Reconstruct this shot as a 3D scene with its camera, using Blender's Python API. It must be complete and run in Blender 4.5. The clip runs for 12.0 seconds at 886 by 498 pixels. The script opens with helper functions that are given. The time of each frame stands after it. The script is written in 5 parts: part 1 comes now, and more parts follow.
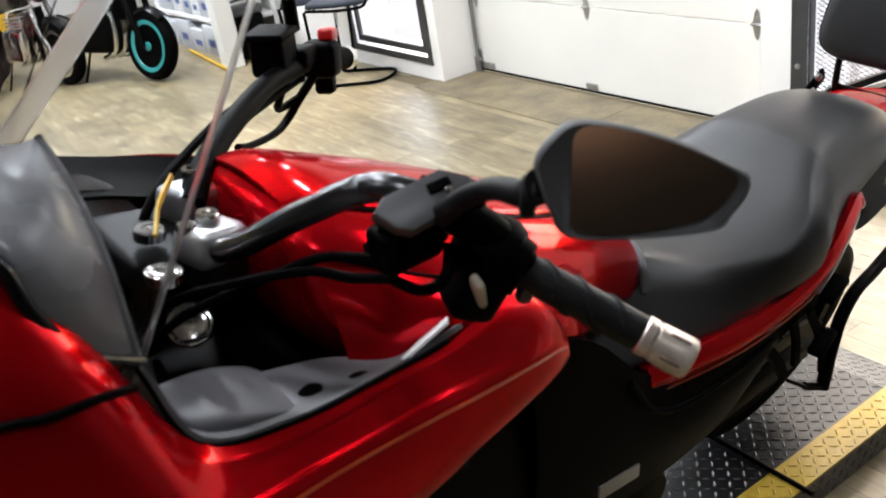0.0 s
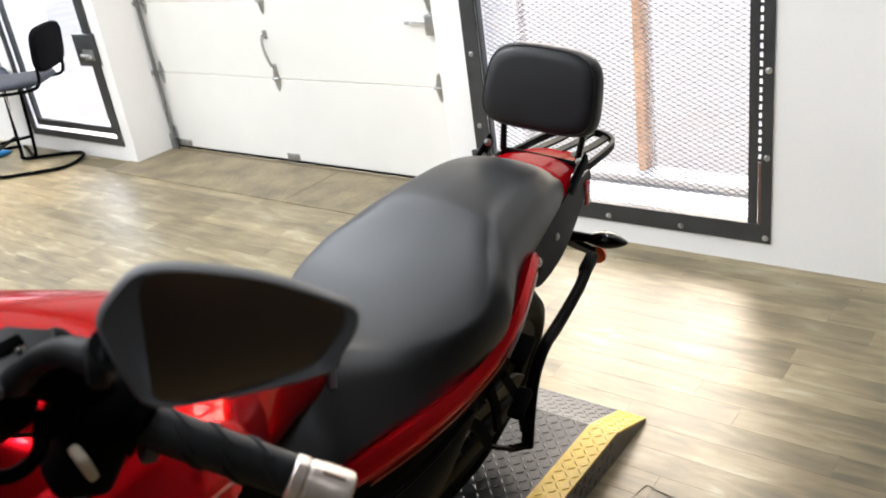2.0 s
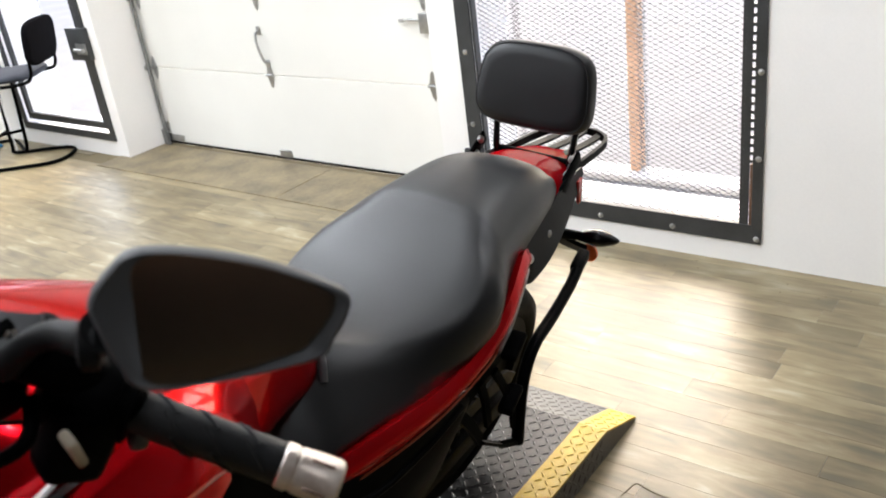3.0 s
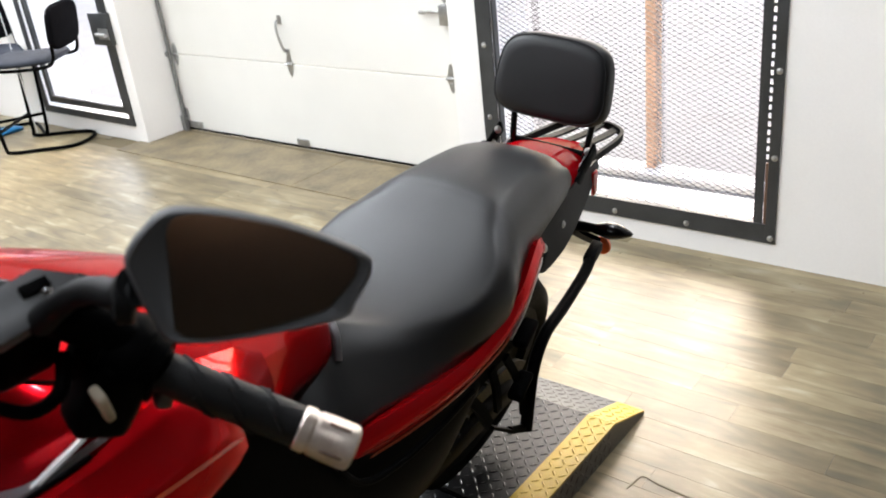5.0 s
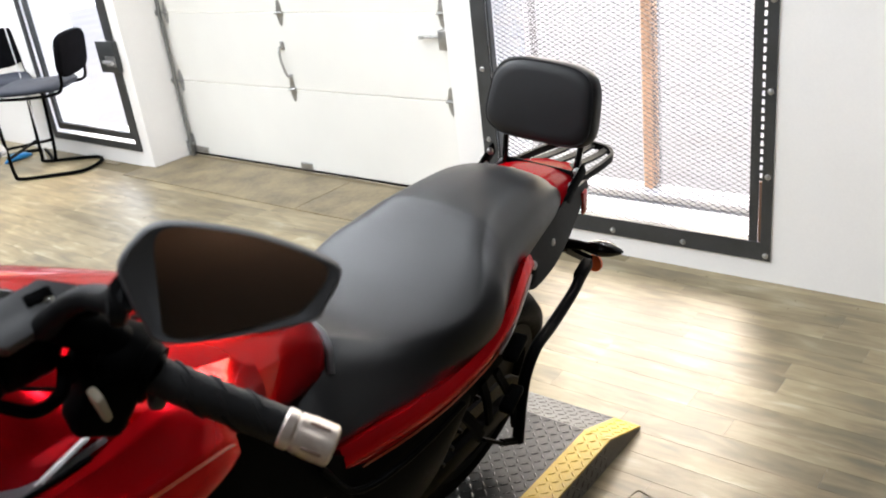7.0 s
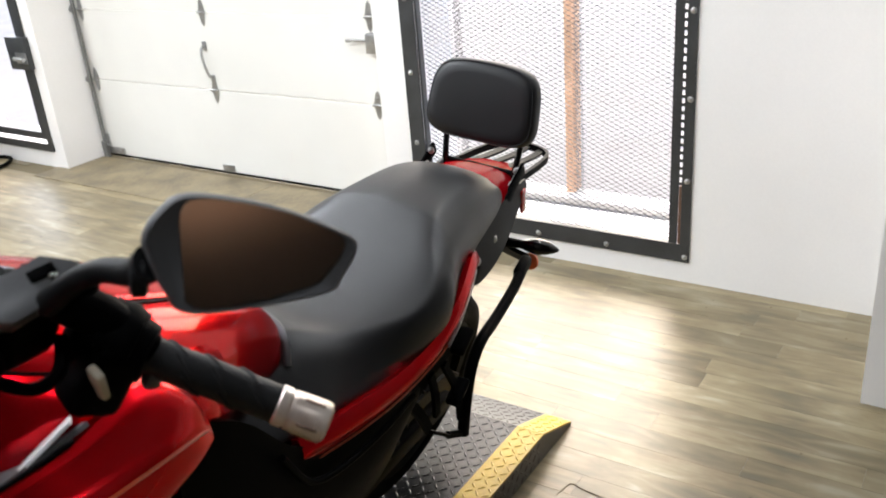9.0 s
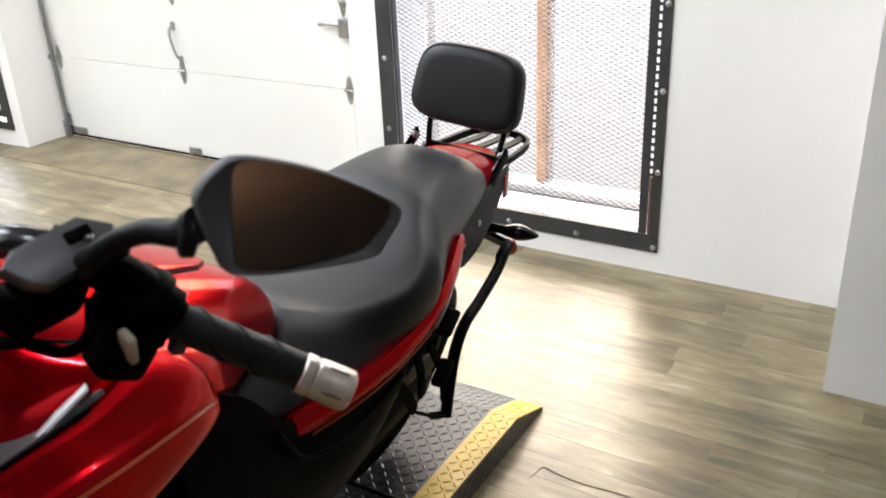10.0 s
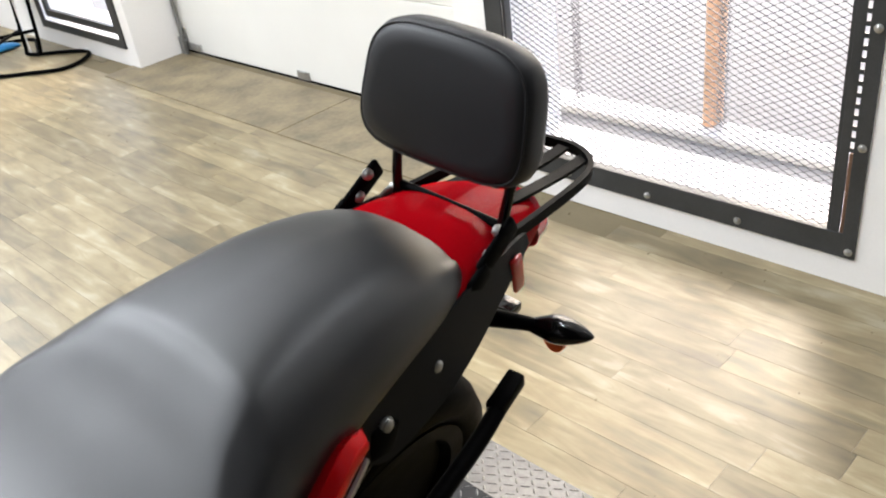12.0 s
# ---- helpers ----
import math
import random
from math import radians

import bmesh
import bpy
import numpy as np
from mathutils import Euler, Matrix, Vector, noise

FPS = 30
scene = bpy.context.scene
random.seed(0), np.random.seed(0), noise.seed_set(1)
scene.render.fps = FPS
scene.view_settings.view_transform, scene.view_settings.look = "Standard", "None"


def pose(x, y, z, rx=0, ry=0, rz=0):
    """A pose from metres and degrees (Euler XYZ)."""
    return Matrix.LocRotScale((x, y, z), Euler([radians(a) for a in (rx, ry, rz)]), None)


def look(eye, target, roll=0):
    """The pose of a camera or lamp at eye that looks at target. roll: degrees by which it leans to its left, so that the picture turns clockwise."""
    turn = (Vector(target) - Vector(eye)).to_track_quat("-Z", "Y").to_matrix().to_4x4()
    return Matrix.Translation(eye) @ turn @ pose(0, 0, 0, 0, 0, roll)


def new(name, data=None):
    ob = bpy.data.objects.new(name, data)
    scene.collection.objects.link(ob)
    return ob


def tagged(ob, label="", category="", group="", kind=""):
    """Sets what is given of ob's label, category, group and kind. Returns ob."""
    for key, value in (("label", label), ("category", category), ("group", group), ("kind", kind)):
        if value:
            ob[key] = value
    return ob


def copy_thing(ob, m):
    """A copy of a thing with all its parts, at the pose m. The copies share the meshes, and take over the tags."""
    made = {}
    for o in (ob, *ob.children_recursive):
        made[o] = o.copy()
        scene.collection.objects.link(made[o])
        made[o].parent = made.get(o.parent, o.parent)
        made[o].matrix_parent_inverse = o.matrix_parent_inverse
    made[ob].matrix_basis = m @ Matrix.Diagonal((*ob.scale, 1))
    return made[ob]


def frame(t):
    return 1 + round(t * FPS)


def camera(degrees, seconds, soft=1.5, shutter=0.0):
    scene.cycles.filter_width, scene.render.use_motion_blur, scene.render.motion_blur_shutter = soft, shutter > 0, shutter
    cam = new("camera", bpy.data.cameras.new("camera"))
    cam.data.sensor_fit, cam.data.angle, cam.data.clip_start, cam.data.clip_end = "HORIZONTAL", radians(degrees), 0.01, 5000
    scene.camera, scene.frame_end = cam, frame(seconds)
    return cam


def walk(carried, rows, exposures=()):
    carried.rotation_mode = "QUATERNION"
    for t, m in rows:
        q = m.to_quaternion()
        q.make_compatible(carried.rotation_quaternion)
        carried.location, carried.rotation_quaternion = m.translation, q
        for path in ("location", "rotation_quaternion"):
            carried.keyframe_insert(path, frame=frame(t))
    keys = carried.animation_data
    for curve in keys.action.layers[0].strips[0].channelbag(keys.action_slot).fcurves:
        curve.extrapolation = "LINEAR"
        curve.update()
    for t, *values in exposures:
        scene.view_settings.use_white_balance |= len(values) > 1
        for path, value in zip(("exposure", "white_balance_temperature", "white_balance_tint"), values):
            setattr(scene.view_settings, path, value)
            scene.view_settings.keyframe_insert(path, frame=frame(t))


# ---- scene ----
cam = camera(53.7, 12.0, soft=1.9)
PATH = [
    (0, (0.28, 0.18, 1.669), (1.182, 1.735, 0.794), -10.1),
    (0.2, (0.312, 0.191, 1.661), (1.297, 1.697, 0.788), -10.0),
    (0.5, (0.335, 0.182, 1.666), (1.42, 1.628, 0.81), -10.3),
    (1, (0.385, 0.196, 1.66), (1.645, 1.496, 0.811), -9.4),
    (1.5, (0.403, 0.201, 1.662), (1.761, 1.4, 0.814), -8.2),
    (2, (0.409, 0.198, 1.663), (1.8, 1.367, 0.825), -8.5),
    (2.5, (0.409, 0.2, 1.659), (1.809, 1.357, 0.821), -8.0),
    (3, (0.405, 0.196, 1.657), (1.806, 1.35, 0.816), -7.7),
    (5, (0.381, 0.183, 1.653), (1.759, 1.358, 0.805), -6.6),
    (5.5, (0.381, 0.176, 1.655), (1.77, 1.341, 0.81), -6.0),
    (6, (0.373, 0.162, 1.659), (1.765, 1.339, 0.836), -6.3),
    (6.5, (0.362, 0.142, 1.662), (1.746, 1.335, 0.849), -6.9),
    (7, (0.357, 0.125, 1.665), (1.745, 1.322, 0.865), -7.2),
    (7.2, (0.352, 0.123, 1.667), (1.741, 1.324, 0.874), -7.2),
    (8.8, (0.305, 0.15, 1.657), (1.805, 1.197, 0.849), -3.9),
    (9, (0.291, 0.159, 1.662), (1.798, 1.199, 0.858), -4.7),
    (9.5, (0.268, 0.19, 1.647), (1.779, 1.214, 0.828), -5.2),
    (10, (0.247, 0.2, 1.655), (1.796, 1.155, 0.825), -2.5),
    (10.5, (0.407, 0.223, 1.622), (1.902, 1.209, 0.732), -3.6),
    (10.7, (0.553, 0.214, 1.587), (1.984, 1.297, 0.704), -5.3),
    (11, (0.737, 0.206, 1.605), (2.149, 1.325, 0.737), -1.7),
    (11.5, (0.98, 0.315, 1.572), (2.19, 1.613, 0.65), -7.2),
    (12, (1.272, 0.431, 1.568), (2.421, 1.7, 0.534), -8.2),
]
cam.data.dof.use_dof = True
cam.data.dof.focus_distance, cam.data.dof.aperture_fstop = 2.1, 9.0
walk(cam, [(t, look(eye, target, roll)) for t, eye, target, roll in PATH])

# ---- world, sun, lamps ----
world = bpy.data.worlds.new("overcast_sky")
scene.world = world
world.use_nodes = True
wn = world.node_tree
sky = wn.nodes.new("ShaderNodeTexSky")
sky.sky_type = "NISHITA"
sky.sun_disc = False
sky.sun_elevation = radians(38)
sky.sun_rotation = radians(70)
sky.air_density, sky.dust_density, sky.ozone_density = 1.0, 3.0, 1.0
wn.links.new(sky.outputs[0], wn.nodes["Background"].inputs[0])
wn.nodes["Background"].inputs[1].default_value = 0.36

sun = new("sun", bpy.data.lights.new("sun", "SUN"))
sun.data.energy = 0.4
sun.data.angle = radians(25)
sun.data.color = (1.0, 0.96, 0.9)
sun.matrix_world = look((30, 12, 24), (3, 2, 0))

scene.view_settings.exposure = 1.27


def area_lamp(x, y, z, sx, sy, watts, colour=(0.96, 0.98, 1.0)):
    lamp = new("tube_light", bpy.data.lights.new("tube_light", "AREA"))
    lamp.data.shape, lamp.data.size, lamp.data.size_y = "RECTANGLE", sx, sy
    lamp.data.energy, lamp.data.color = watts, colour
    lamp.data.spread = radians(172)
    lamp.matrix_world = pose(x, y, z)
    return lamp


# All unseen; the last five are fill lights added for wall, mirror and bike.
LAMPS = [(1.2, 2.65), (2.0, 2.45), (0.0, 2.3), (2.85, 2.6), (-1.5, 2.3), (0.0, 3.6), (2.7, 4.1), (1.4, 4.3), (0.0, 5.0), (2.7, 5.6), (1.4, 5.8), (0.0, 6.6), (2.5, 7.4), (1.4, 7.5), (2.4, 9.2), (0.8, 9.2), (1.5, 10.8), (-1.5, 4.6), (-1.5, 7.4),
         (-2.2, 10.0), (3.05, 0.75), (-4.4, -6.2), (-0.9, 0.4), (0.3, -0.4), (0.35, 1.15)]
DIM = {(-4.4, -6.2): 7.0, (3.05, 0.75): 7.0, (1.2, 2.65): 28.0, (2.0, 2.45): 9.0, (-0.9, 0.4): 2.0, (0.3, -0.4): 3.5, (0.35, 1.15): 6.5, (0.0, 2.3): 4.0, (-1.5, 2.3): 5.0, (2.85, 2.6): 6.0, (2.7, 4.1): 6.0, (2.7, 5.6): 6.0,
       (2.5, 7.4): 24.0, (1.4, 7.5): 26.0, (2.4, 9.2): 28.0, (0.8, 9.2): 28.0, (1.5, 10.8): 28.0, (-2.2, 10.0): 28.0}
for lx, ly in LAMPS:
    area_lamp(lx, ly, 2.93, 0.12, 0.40, DIM.get((lx, ly), 12), (0.88, 0.93, 1.0))

# ---- materials ----
def material(name, colour, rough=0.5, metal=0.0, vary=0.12, scale=6.0, fine=60.0, bump=0.02, coat=0.0, rough_vary=0.1,
             tint=None, spec=0.5, per_object=0.0, bump_dist=0.002):
    m = bpy.data.materials.new(name)
    m.use_nodes = True
    t = m.node_tree
    b = t.nodes["Principled BSDF"]
    n, l = t.nodes.new, t.links.new
    co = n("ShaderNodeTexCoord")
    big, small = n("ShaderNodeTexNoise"), n("ShaderNodeTexNoise")
    for node, sc, det in ((big, scale, 4.0), (small, fine, 3.0)):
        node.inputs["Scale"].default_value = sc
        node.inputs["Detail"].default_value = det
        l(co.outputs["Object"], node.inputs["Vector"])
    mix = n("ShaderNodeMix")
    mix.data_type = "RGBA"
    dark = tint or tuple(c * (1 - 2.2 * vary) for c in colour)
    mix.inputs[6].default_value = (*dark, 1)
    mix.inputs[7].default_value = (*(min(1.0, c * (1 + vary * 0.6)) for c in colour), 1)
    add = n("ShaderNodeMath")
    add.operation = "MULTIPLY_ADD"
    add.inputs[1].default_value = 0.35
    l(small.outputs["Fac"], add.inputs[0])
    l(big.outputs["Fac"], add.inputs[2])
    ramp = n("ShaderNodeMapRange")
    ramp.inputs["From Min"].default_value, ramp.inputs["From Max"].default_value = 0.35, 0.95
    l(add.outputs[0], ramp.inputs["Value"])
    l(ramp.outputs[0], mix.inputs[0])
    last = mix.outputs[2]
    if per_object:
        info, hsv, rng = n("ShaderNodeObjectInfo"), n("ShaderNodeHueSaturation"), n("ShaderNodeMapRange")
        rng.inputs["To Min"].default_value, rng.inputs["To Max"].default_value = 1 - per_object, 1 + per_object
        l(info.outputs["Random"], rng.inputs["Value"])
        l(rng.outputs[0], hsv.inputs["Value"])
        l(last, hsv.inputs["Color"])
        last = hsv.outputs[0]
    l(last, b.inputs["Base Color"])
    rr = n("ShaderNodeMapRange")
    rr.inputs["To Min"].default_value, rr.inputs["To Max"].default_value = max(0.02, rough - rough_vary), min(1, rough + rough_vary)
    l(big.outputs["Fac"], rr.inputs["Value"])
    l(rr.outputs[0], b.inputs["Roughness"])
    b.inputs["Metallic"].default_value = metal
    b.inputs["Specular IOR Level"].default_value = spec
    b.inputs["Coat Weight"].default_value = coat
    b.inputs["Coat Roughness"].default_value = 0.03
    if bump:
        bp = n("ShaderNodeBump")
        bp.inputs["Strength"].default_value = bump
        bp.inputs["Distance"].default_value = bump_dist
        l(small.outputs["Fac"], bp.inputs["Height"])
        l(bp.outputs[0], b.inputs["Normal"])
    return m


RED = material("candy_red_paint", (0.62, 0.004, 0.010), 0.20, 0.70, 0.05, 3, 400, 0.0, 0.42, 0.03, spec=0.03)
RED.node_tree.nodes["Principled BSDF"].inputs["Coat IOR"].default_value = 1.38
RED.node_tree.nodes["Principled BSDF"].inputs["Specular Tint"].default_value = (0.62, 0.03, 0.05, 1)
RED_DARK = material("deep_red_paint", (0.28, 0.002, 0.005), 0.45, 0.0, 0.08, 5, 200, 0.0, 0.10, 0.05, spec=0.0)
RED_DARK.node_tree.nodes["Principled BSDF"].inputs["Coat IOR"].default_value = 1.3
VINYL = material("black_seat_vinyl", (0.0045, 0.0045, 0.0049), 0.44, 0, 0.12, 7, 900, 0.25, spec=0.6, rough_vary=0.05, bump_dist=0.0006)
PAD_VINYL = material("black_pad_vinyl", (0.010, 0.010, 0.0112), 0.5, 0, 0.2, 9, 500, 0.35, spec=0.4, rough_vary=0.06, bump_dist=0.0006)
BLACK = material("black_plastic", (0.0015, 0.0015, 0.0016), 0.5, 0, 0.15, 12, 500, 0.12, spec=0.025)
BLACK_CLOTH = material("black_cloth", (0.006, 0.006, 0.0068), 0.9, 0, 0.15, 14, 500, 0.3, spec=0.0)
BLACK_GLOSS = material("black_gloss_metal", (0.003, 0.003, 0.0033), 0.2, 0.0, 0.1, 9, 300, 0.0, 0.1, spec=0.3)
GREY_PLASTIC = material("dark_grey_plastic", (0.045, 0.045, 0.05), 0.42, 0, 0.12, 9, 500, 0.15)
HOOD = material("grey_bracket_plastic", (0.085, 0.085, 0.088), 0.42, 0, 0.1, 9, 300, 0.02)
SHELL = material("mirror_shell_plastic", (0.062, 0.062, 0.065), 0.58, 0, 0.1, 9, 500, 0.12)
COLLAR = material("seat_lip_highlight", (0.10, 0.10, 0.105), 0.4, 0, 0.1, 9, 400, 0.05)
PLATE_BLACK = material("satin_black_plate", (0.008, 0.008, 0.0085), 0.48, 0, 0.12, 9, 400, 0.06, spec=0.1)
GARNISH = material("glossy_grey_cowl", (0.17, 0.17, 0.18), 0.26, 0.0, 0.1, 9, 600, 0.05)
TAN_WALL = material("grey_wall_paint_far", (0.34, 0.33, 0.32), 0.7, 0, 0.06, 1.5, 90, 0.05)
# colours of the unseen wall and board that the mirror reflects
BROWN_WALL = material("brown_mirrored_wall", (0.42, 0.26, 0.17), 0.7, 0, 0.06, 1.5, 90, 0.05)
DARK_BOARD = material("dark_mirrored_board", (0.02, 0.018, 0.016), 0.6, 0, 0.15, 2, 90, 0.05)
PANEL_GREY = material("grey_inner_plastic", (0.13, 0.13, 0.137), 0.46, 0, 0.1, 9, 600, 0.12)
PALE_PANEL = material("pale_grey_inner_plastic", (0.36, 0.36, 0.37), 0.45, 0, 0.1, 9, 600, 0.1)
BAR_END = material("satin_cream_metal", (0.80, 0.72, 0.64), 0.34, 0.55, 0.12, 30, 300, 0.05, tint=(0.55, 0.42, 0.34))
BAR = material("satin_dark_bar", (0.12, 0.12, 0.125), 0.24, 0.9, 0.1, 12, 300, 0.0, spec=0.5)
RUBBER = material("black_rubber", (0.002, 0.002, 0.002), 0.55, 0, 0.15, 20, 300, 0.3, spec=0.015)
CHROME = material("polished_chrome", (0.78, 0.77, 0.75), 0.12, 1.0, 0.05, 12, 200, 0.0, rough_vary=0.05)
STEEL = material("zinc_steel", (0.50, 0.50, 0.49), 0.38, 0.9, 0.15, 20, 200, 0.05)
ALU = material("cast_aluminium", (0.42, 0.42, 0.43), 0.4, 0.85, 0.12, 15, 260, 0.08)
DARK_METAL = material("dark_engine_metal", (0.002, 0.002, 0.002), 0.5, 0.0, 0.2, 14, 200, 0.1, spec=0.015)
GOLD = material("brass_gold_metal", (0.45, 0.28, 0.08), 0.3, 0.9, 0.15, 20, 200, 0.05)
ORANGE = material("orange_pinstripe", (0.42, 0.06, 0.015), 0.3, 0, 0.05, 8, 100, 0.0, 0.6)
ORANGE_LENS = material("orange_reflector", (0.75, 0.12, 0.03), 0.2, 0, 0.05, 8, 200, 0.0, 0.8)
RED_LENS = material("red_lens", (0.55, 0.02, 0.02), 0.15, 0, 0.05, 8, 200, 0.0, 0.8)
YELLOW = material("worn_yellow_paint", (0.62, 0.42, 0.02), 0.45, 0, 0.16, 5, 90, 0.1, tint=(0.40, 0.27, 0.03))
PLATE_LUG = material("worn_and_lit_tread", (0.10, 0.10, 0.10), 0.36, 0.5, 0.3, 30, 120, 0.1)
PLATE = material("black_diamond_plate", (0.006, 0.0065, 0.008), 0.40, 0.0, 0.22, 6, 90, 0.1)
PLATE_WORN = material("worn_diamond_plate", (0.15, 0.14, 0.13), 0.4, 0.5, 0.25, 7, 90, 0.1)
WALL = material("white_wall_paint", (0.88, 0.855, 0.825), 0.55, 0, 0.035, 1.5, 120, 0.06)
TRIM = material("cream_trim_paint", (0.76, 0.74, 0.69), 0.45, 0, 0.04, 3, 100, 0.05)
DOOR_PAINT = material("cream_door_paint", (0.81, 0.795, 0.745), 0.42, 0, 0.03, 2, 150, 0.05)
CEILING = material("ceiling_boards", (0.17, 0.15, 0.13), 0.7, 0, 0.04, 2, 60, 0.1)
FRAME_STEEL = material("dark_grey_steel_frame", (0.055, 0.057, 0.058), 0.45, 0.3, 0.2, 8, 120, 0.1)
TRACK = material("dull_track_steel", (0.30, 0.30, 0.29), 0.45, 0.6, 0.18, 10, 120, 0.05)
MESH_DARK = material("dark_expanded_metal", (0.07, 0.07, 0.075), 0.5, 0.4, 0.15, 12, 100, 0.0)
RAW_WOOD = material("raw_brown_wood", (0.17, 0.09, 0.05), 0.7, 0, 0.2, 9, 90, 0.2)
POST_WOOD = material("orange_pine_post", (0.72, 0.44, 0.28), 0.7, 0, 0.15, 6, 80, 0.2)
CONCRETE = material("pale_concrete", (0.62, 0.61, 0.60), 0.85, 0, 0.12, 2, 60, 0.2)
YARD = material("grey_yard_concrete", (0.16, 0.16, 0.163), 0.8, 0, 0.14, 2, 40, 0.2)
WHITE_GROUND = material("white_ground", (0.88, 0.89, 0.90), 0.8, 0, 0.03, 0.8, 30, 0.1)
FABRIC = material("blue_grey_fabric", (0.045, 0.05, 0.062), 0.9, 0, 0.15, 14, 500, 0.3, spec=0.1)
TEAL = material("teal_wheel_paint", (0.035, 0.30, 0.29), 0.35, 0, 0.08, 8, 100, 0.0, 0.3)
CARD = material("pale_grey_card", (0.50, 0.51, 0.53), 0.75, 0, 0.1, 6, 90, 0.05)
BLUE_CARD = material("blue_card", (0.06, 0.10, 0.30), 0.6, 0, 0.1, 6, 90, 0.05)
YELLOW_PLASTIC = material("yellow_plastic", (0.72, 0.42, 0.02), 0.4, 0, 0.08, 6, 90, 0.02)
WHITE_PLASTIC = material("white_plastic", (0.75, 0.75, 0.74), 0.4, 0, 0.05, 6, 90, 0.02)
BLUE = material("blue_plastic", (0.02, 0.22, 0.50), 0.4, 0, 0.08, 6, 90, 0.02)
CREAM = material("cream_plastic", (0.62, 0.55, 0.42), 0.45, 0, 0.05, 9, 100, 0.0)
RED_SWITCH = material("red_switch", (0.55, 0.015, 0.02), 0.35, 0, 0.05, 9, 100, 0.0)


def glass(name, colour, rough, ior=1.45):
    m = bpy.data.materials.new(name)
    m.use_nodes = True
    b = m.node_tree.nodes["Principled BSDF"]
    b.inputs["Base Color"].default_value = (*colour, 1)
    b.inputs["Roughness"].default_value = rough
    b.inputs["Transmission Weight"].default_value = 1.0
    b.inputs["IOR"].default_value = ior
    return m


SCREEN = glass("clear_screen_plastic", (0.90, 0.91, 0.92), 0.0, 1.33)
FROST = glass("frosted_screen_edge", (0.95, 0.95, 0.95), 0.35, 1.4)
LENS = glass("clear_lens", (0.9, 0.9, 0.9), 0.05, 1.3)
# the brown of the reflected room is put into the mirror's own colour
MIRROR = material("brown_reflection_mirror", (0.80, 0.63, 0.51), 0.13, 1.0, 0.02, 4, 50, 0.0, rough_vary=0.03)


def plank_material():
    m = bpy.data.materials.new("vinyl_wood_plank")
    m.use_nodes = True
    t = m.node_tree
    b = t.nodes["Principled BSDF"]
    n, l = t.nodes.new, t.links.new
    co, info = n("ShaderNodeTexCoord"), n("ShaderNodeObjectInfo")
    off = n("ShaderNodeVectorMath")
    off.operation = "MULTIPLY_ADD"
    off.inputs[1].default_value = (0.0, 0.0, 0.0)
    shift = n("ShaderNodeCombineXYZ")
    times = n("ShaderNodeMath")
    times.operation = "MULTIPLY"
    times.inputs[1].default_value = 37.0
    geo = n("ShaderNodeNewGeometry")
    both = n("ShaderNodeMath")
    both.operation = "ADD"
    l(info.outputs["Random"], both.inputs[0])
    l(geo.outputs["Random Per Island"], both.inputs[1])
    frac = n("ShaderNodeMath")
    frac.operation = "FRACT"
    l(both.outputs[0], frac.inputs[0])
    l(frac.outputs[0], times.inputs[0])
    for k in range(3):
        l(times.outputs[0], shift.inputs[k])
    add = n("ShaderNodeVectorMath")
    l(geo.outputs["Position"], add.inputs[0])
    l(shift.outputs[0], add.inputs[1])
    mapping = n("ShaderNodeMapping")
    mapping.inputs["Scale"].default_value = (20.0, 4.0, 1.0)
    l(add.outputs[0], mapping.inputs["Vector"])
    grain = n("ShaderNodeTexNoise")
    grain.inputs["Scale"].default_value, grain.inputs["Detail"].default_value = 1.0, 5.0
    grain.inputs["Distortion"].default_value = 0.6
    l(mapping.outputs[0], grain.inputs["Vector"])
    blot = n("ShaderNodeTexNoise")
    blot.inputs["Scale"].default_value, blot.inputs["Detail"].default_value = 4.2, 5.0
    l(geo.outputs["Position"], blot.inputs["Vector"])
    ramp = n("ShaderNodeValToRGB")
    e = ramp.color_ramp.elements
    e[0].position, e[0].color = 0.31, (0.114, 0.095, 0.058, 1)
    e[1].position, e[1].color = 0.66, (0.340, 0.293, 0.198, 1)
    mid = e.new(0.48)
    mid.color = (0.207, 0.162, 0.089, 1)
    high = e.new(0.58)
    high.color = (0.264, 0.215, 0.124, 1)
    avg = n("ShaderNodeMath")
    avg.operation = "MULTIPLY_ADD"
    avg.inputs[1].default_value = 0.6
    l(grain.outputs["Fac"], avg.inputs[0])
    half = n("ShaderNodeMath")
    half.operation = "MULTIPLY"
    half.inputs[1].default_value = 0.41
    l(blot.outputs["Fac"], half.inputs[0])
    l(half.outputs[0], avg.inputs[2])
    l(avg.outputs[0], ramp.inputs["Fac"])
    hsv, rng = n("ShaderNodeHueSaturation"), n("ShaderNodeMapRange")
    rng.inputs["To Min"].default_value, rng.inputs["To Max"].default_value = 0.78, 1.16
    l(frac.outputs[0], rng.inputs["Value"])
    l(rng.outputs[0], hsv.inputs["Value"])
    l(ramp.outputs[0], hsv.inputs["Color"])
    l(hsv.outputs[0], b.inputs["Base Color"])
    rr = n("ShaderNodeMapRange")
    rr.inputs["To Min"].default_value, rr.inputs["To Max"].default_value = 0.30, 0.50
    l(blot.outputs["Fac"], rr.inputs["Value"])
    l(rr.outputs[0], b.inputs["Roughness"])
    b.inputs["Coat Weight"].default_value = 0.30
    b.inputs["Specular IOR Level"].default_value = 0.32
    cr = n("ShaderNodeMapRange")
    cr.inputs["From Min"].default_value, cr.inputs["From Max"].default_value = 0.3, 0.7
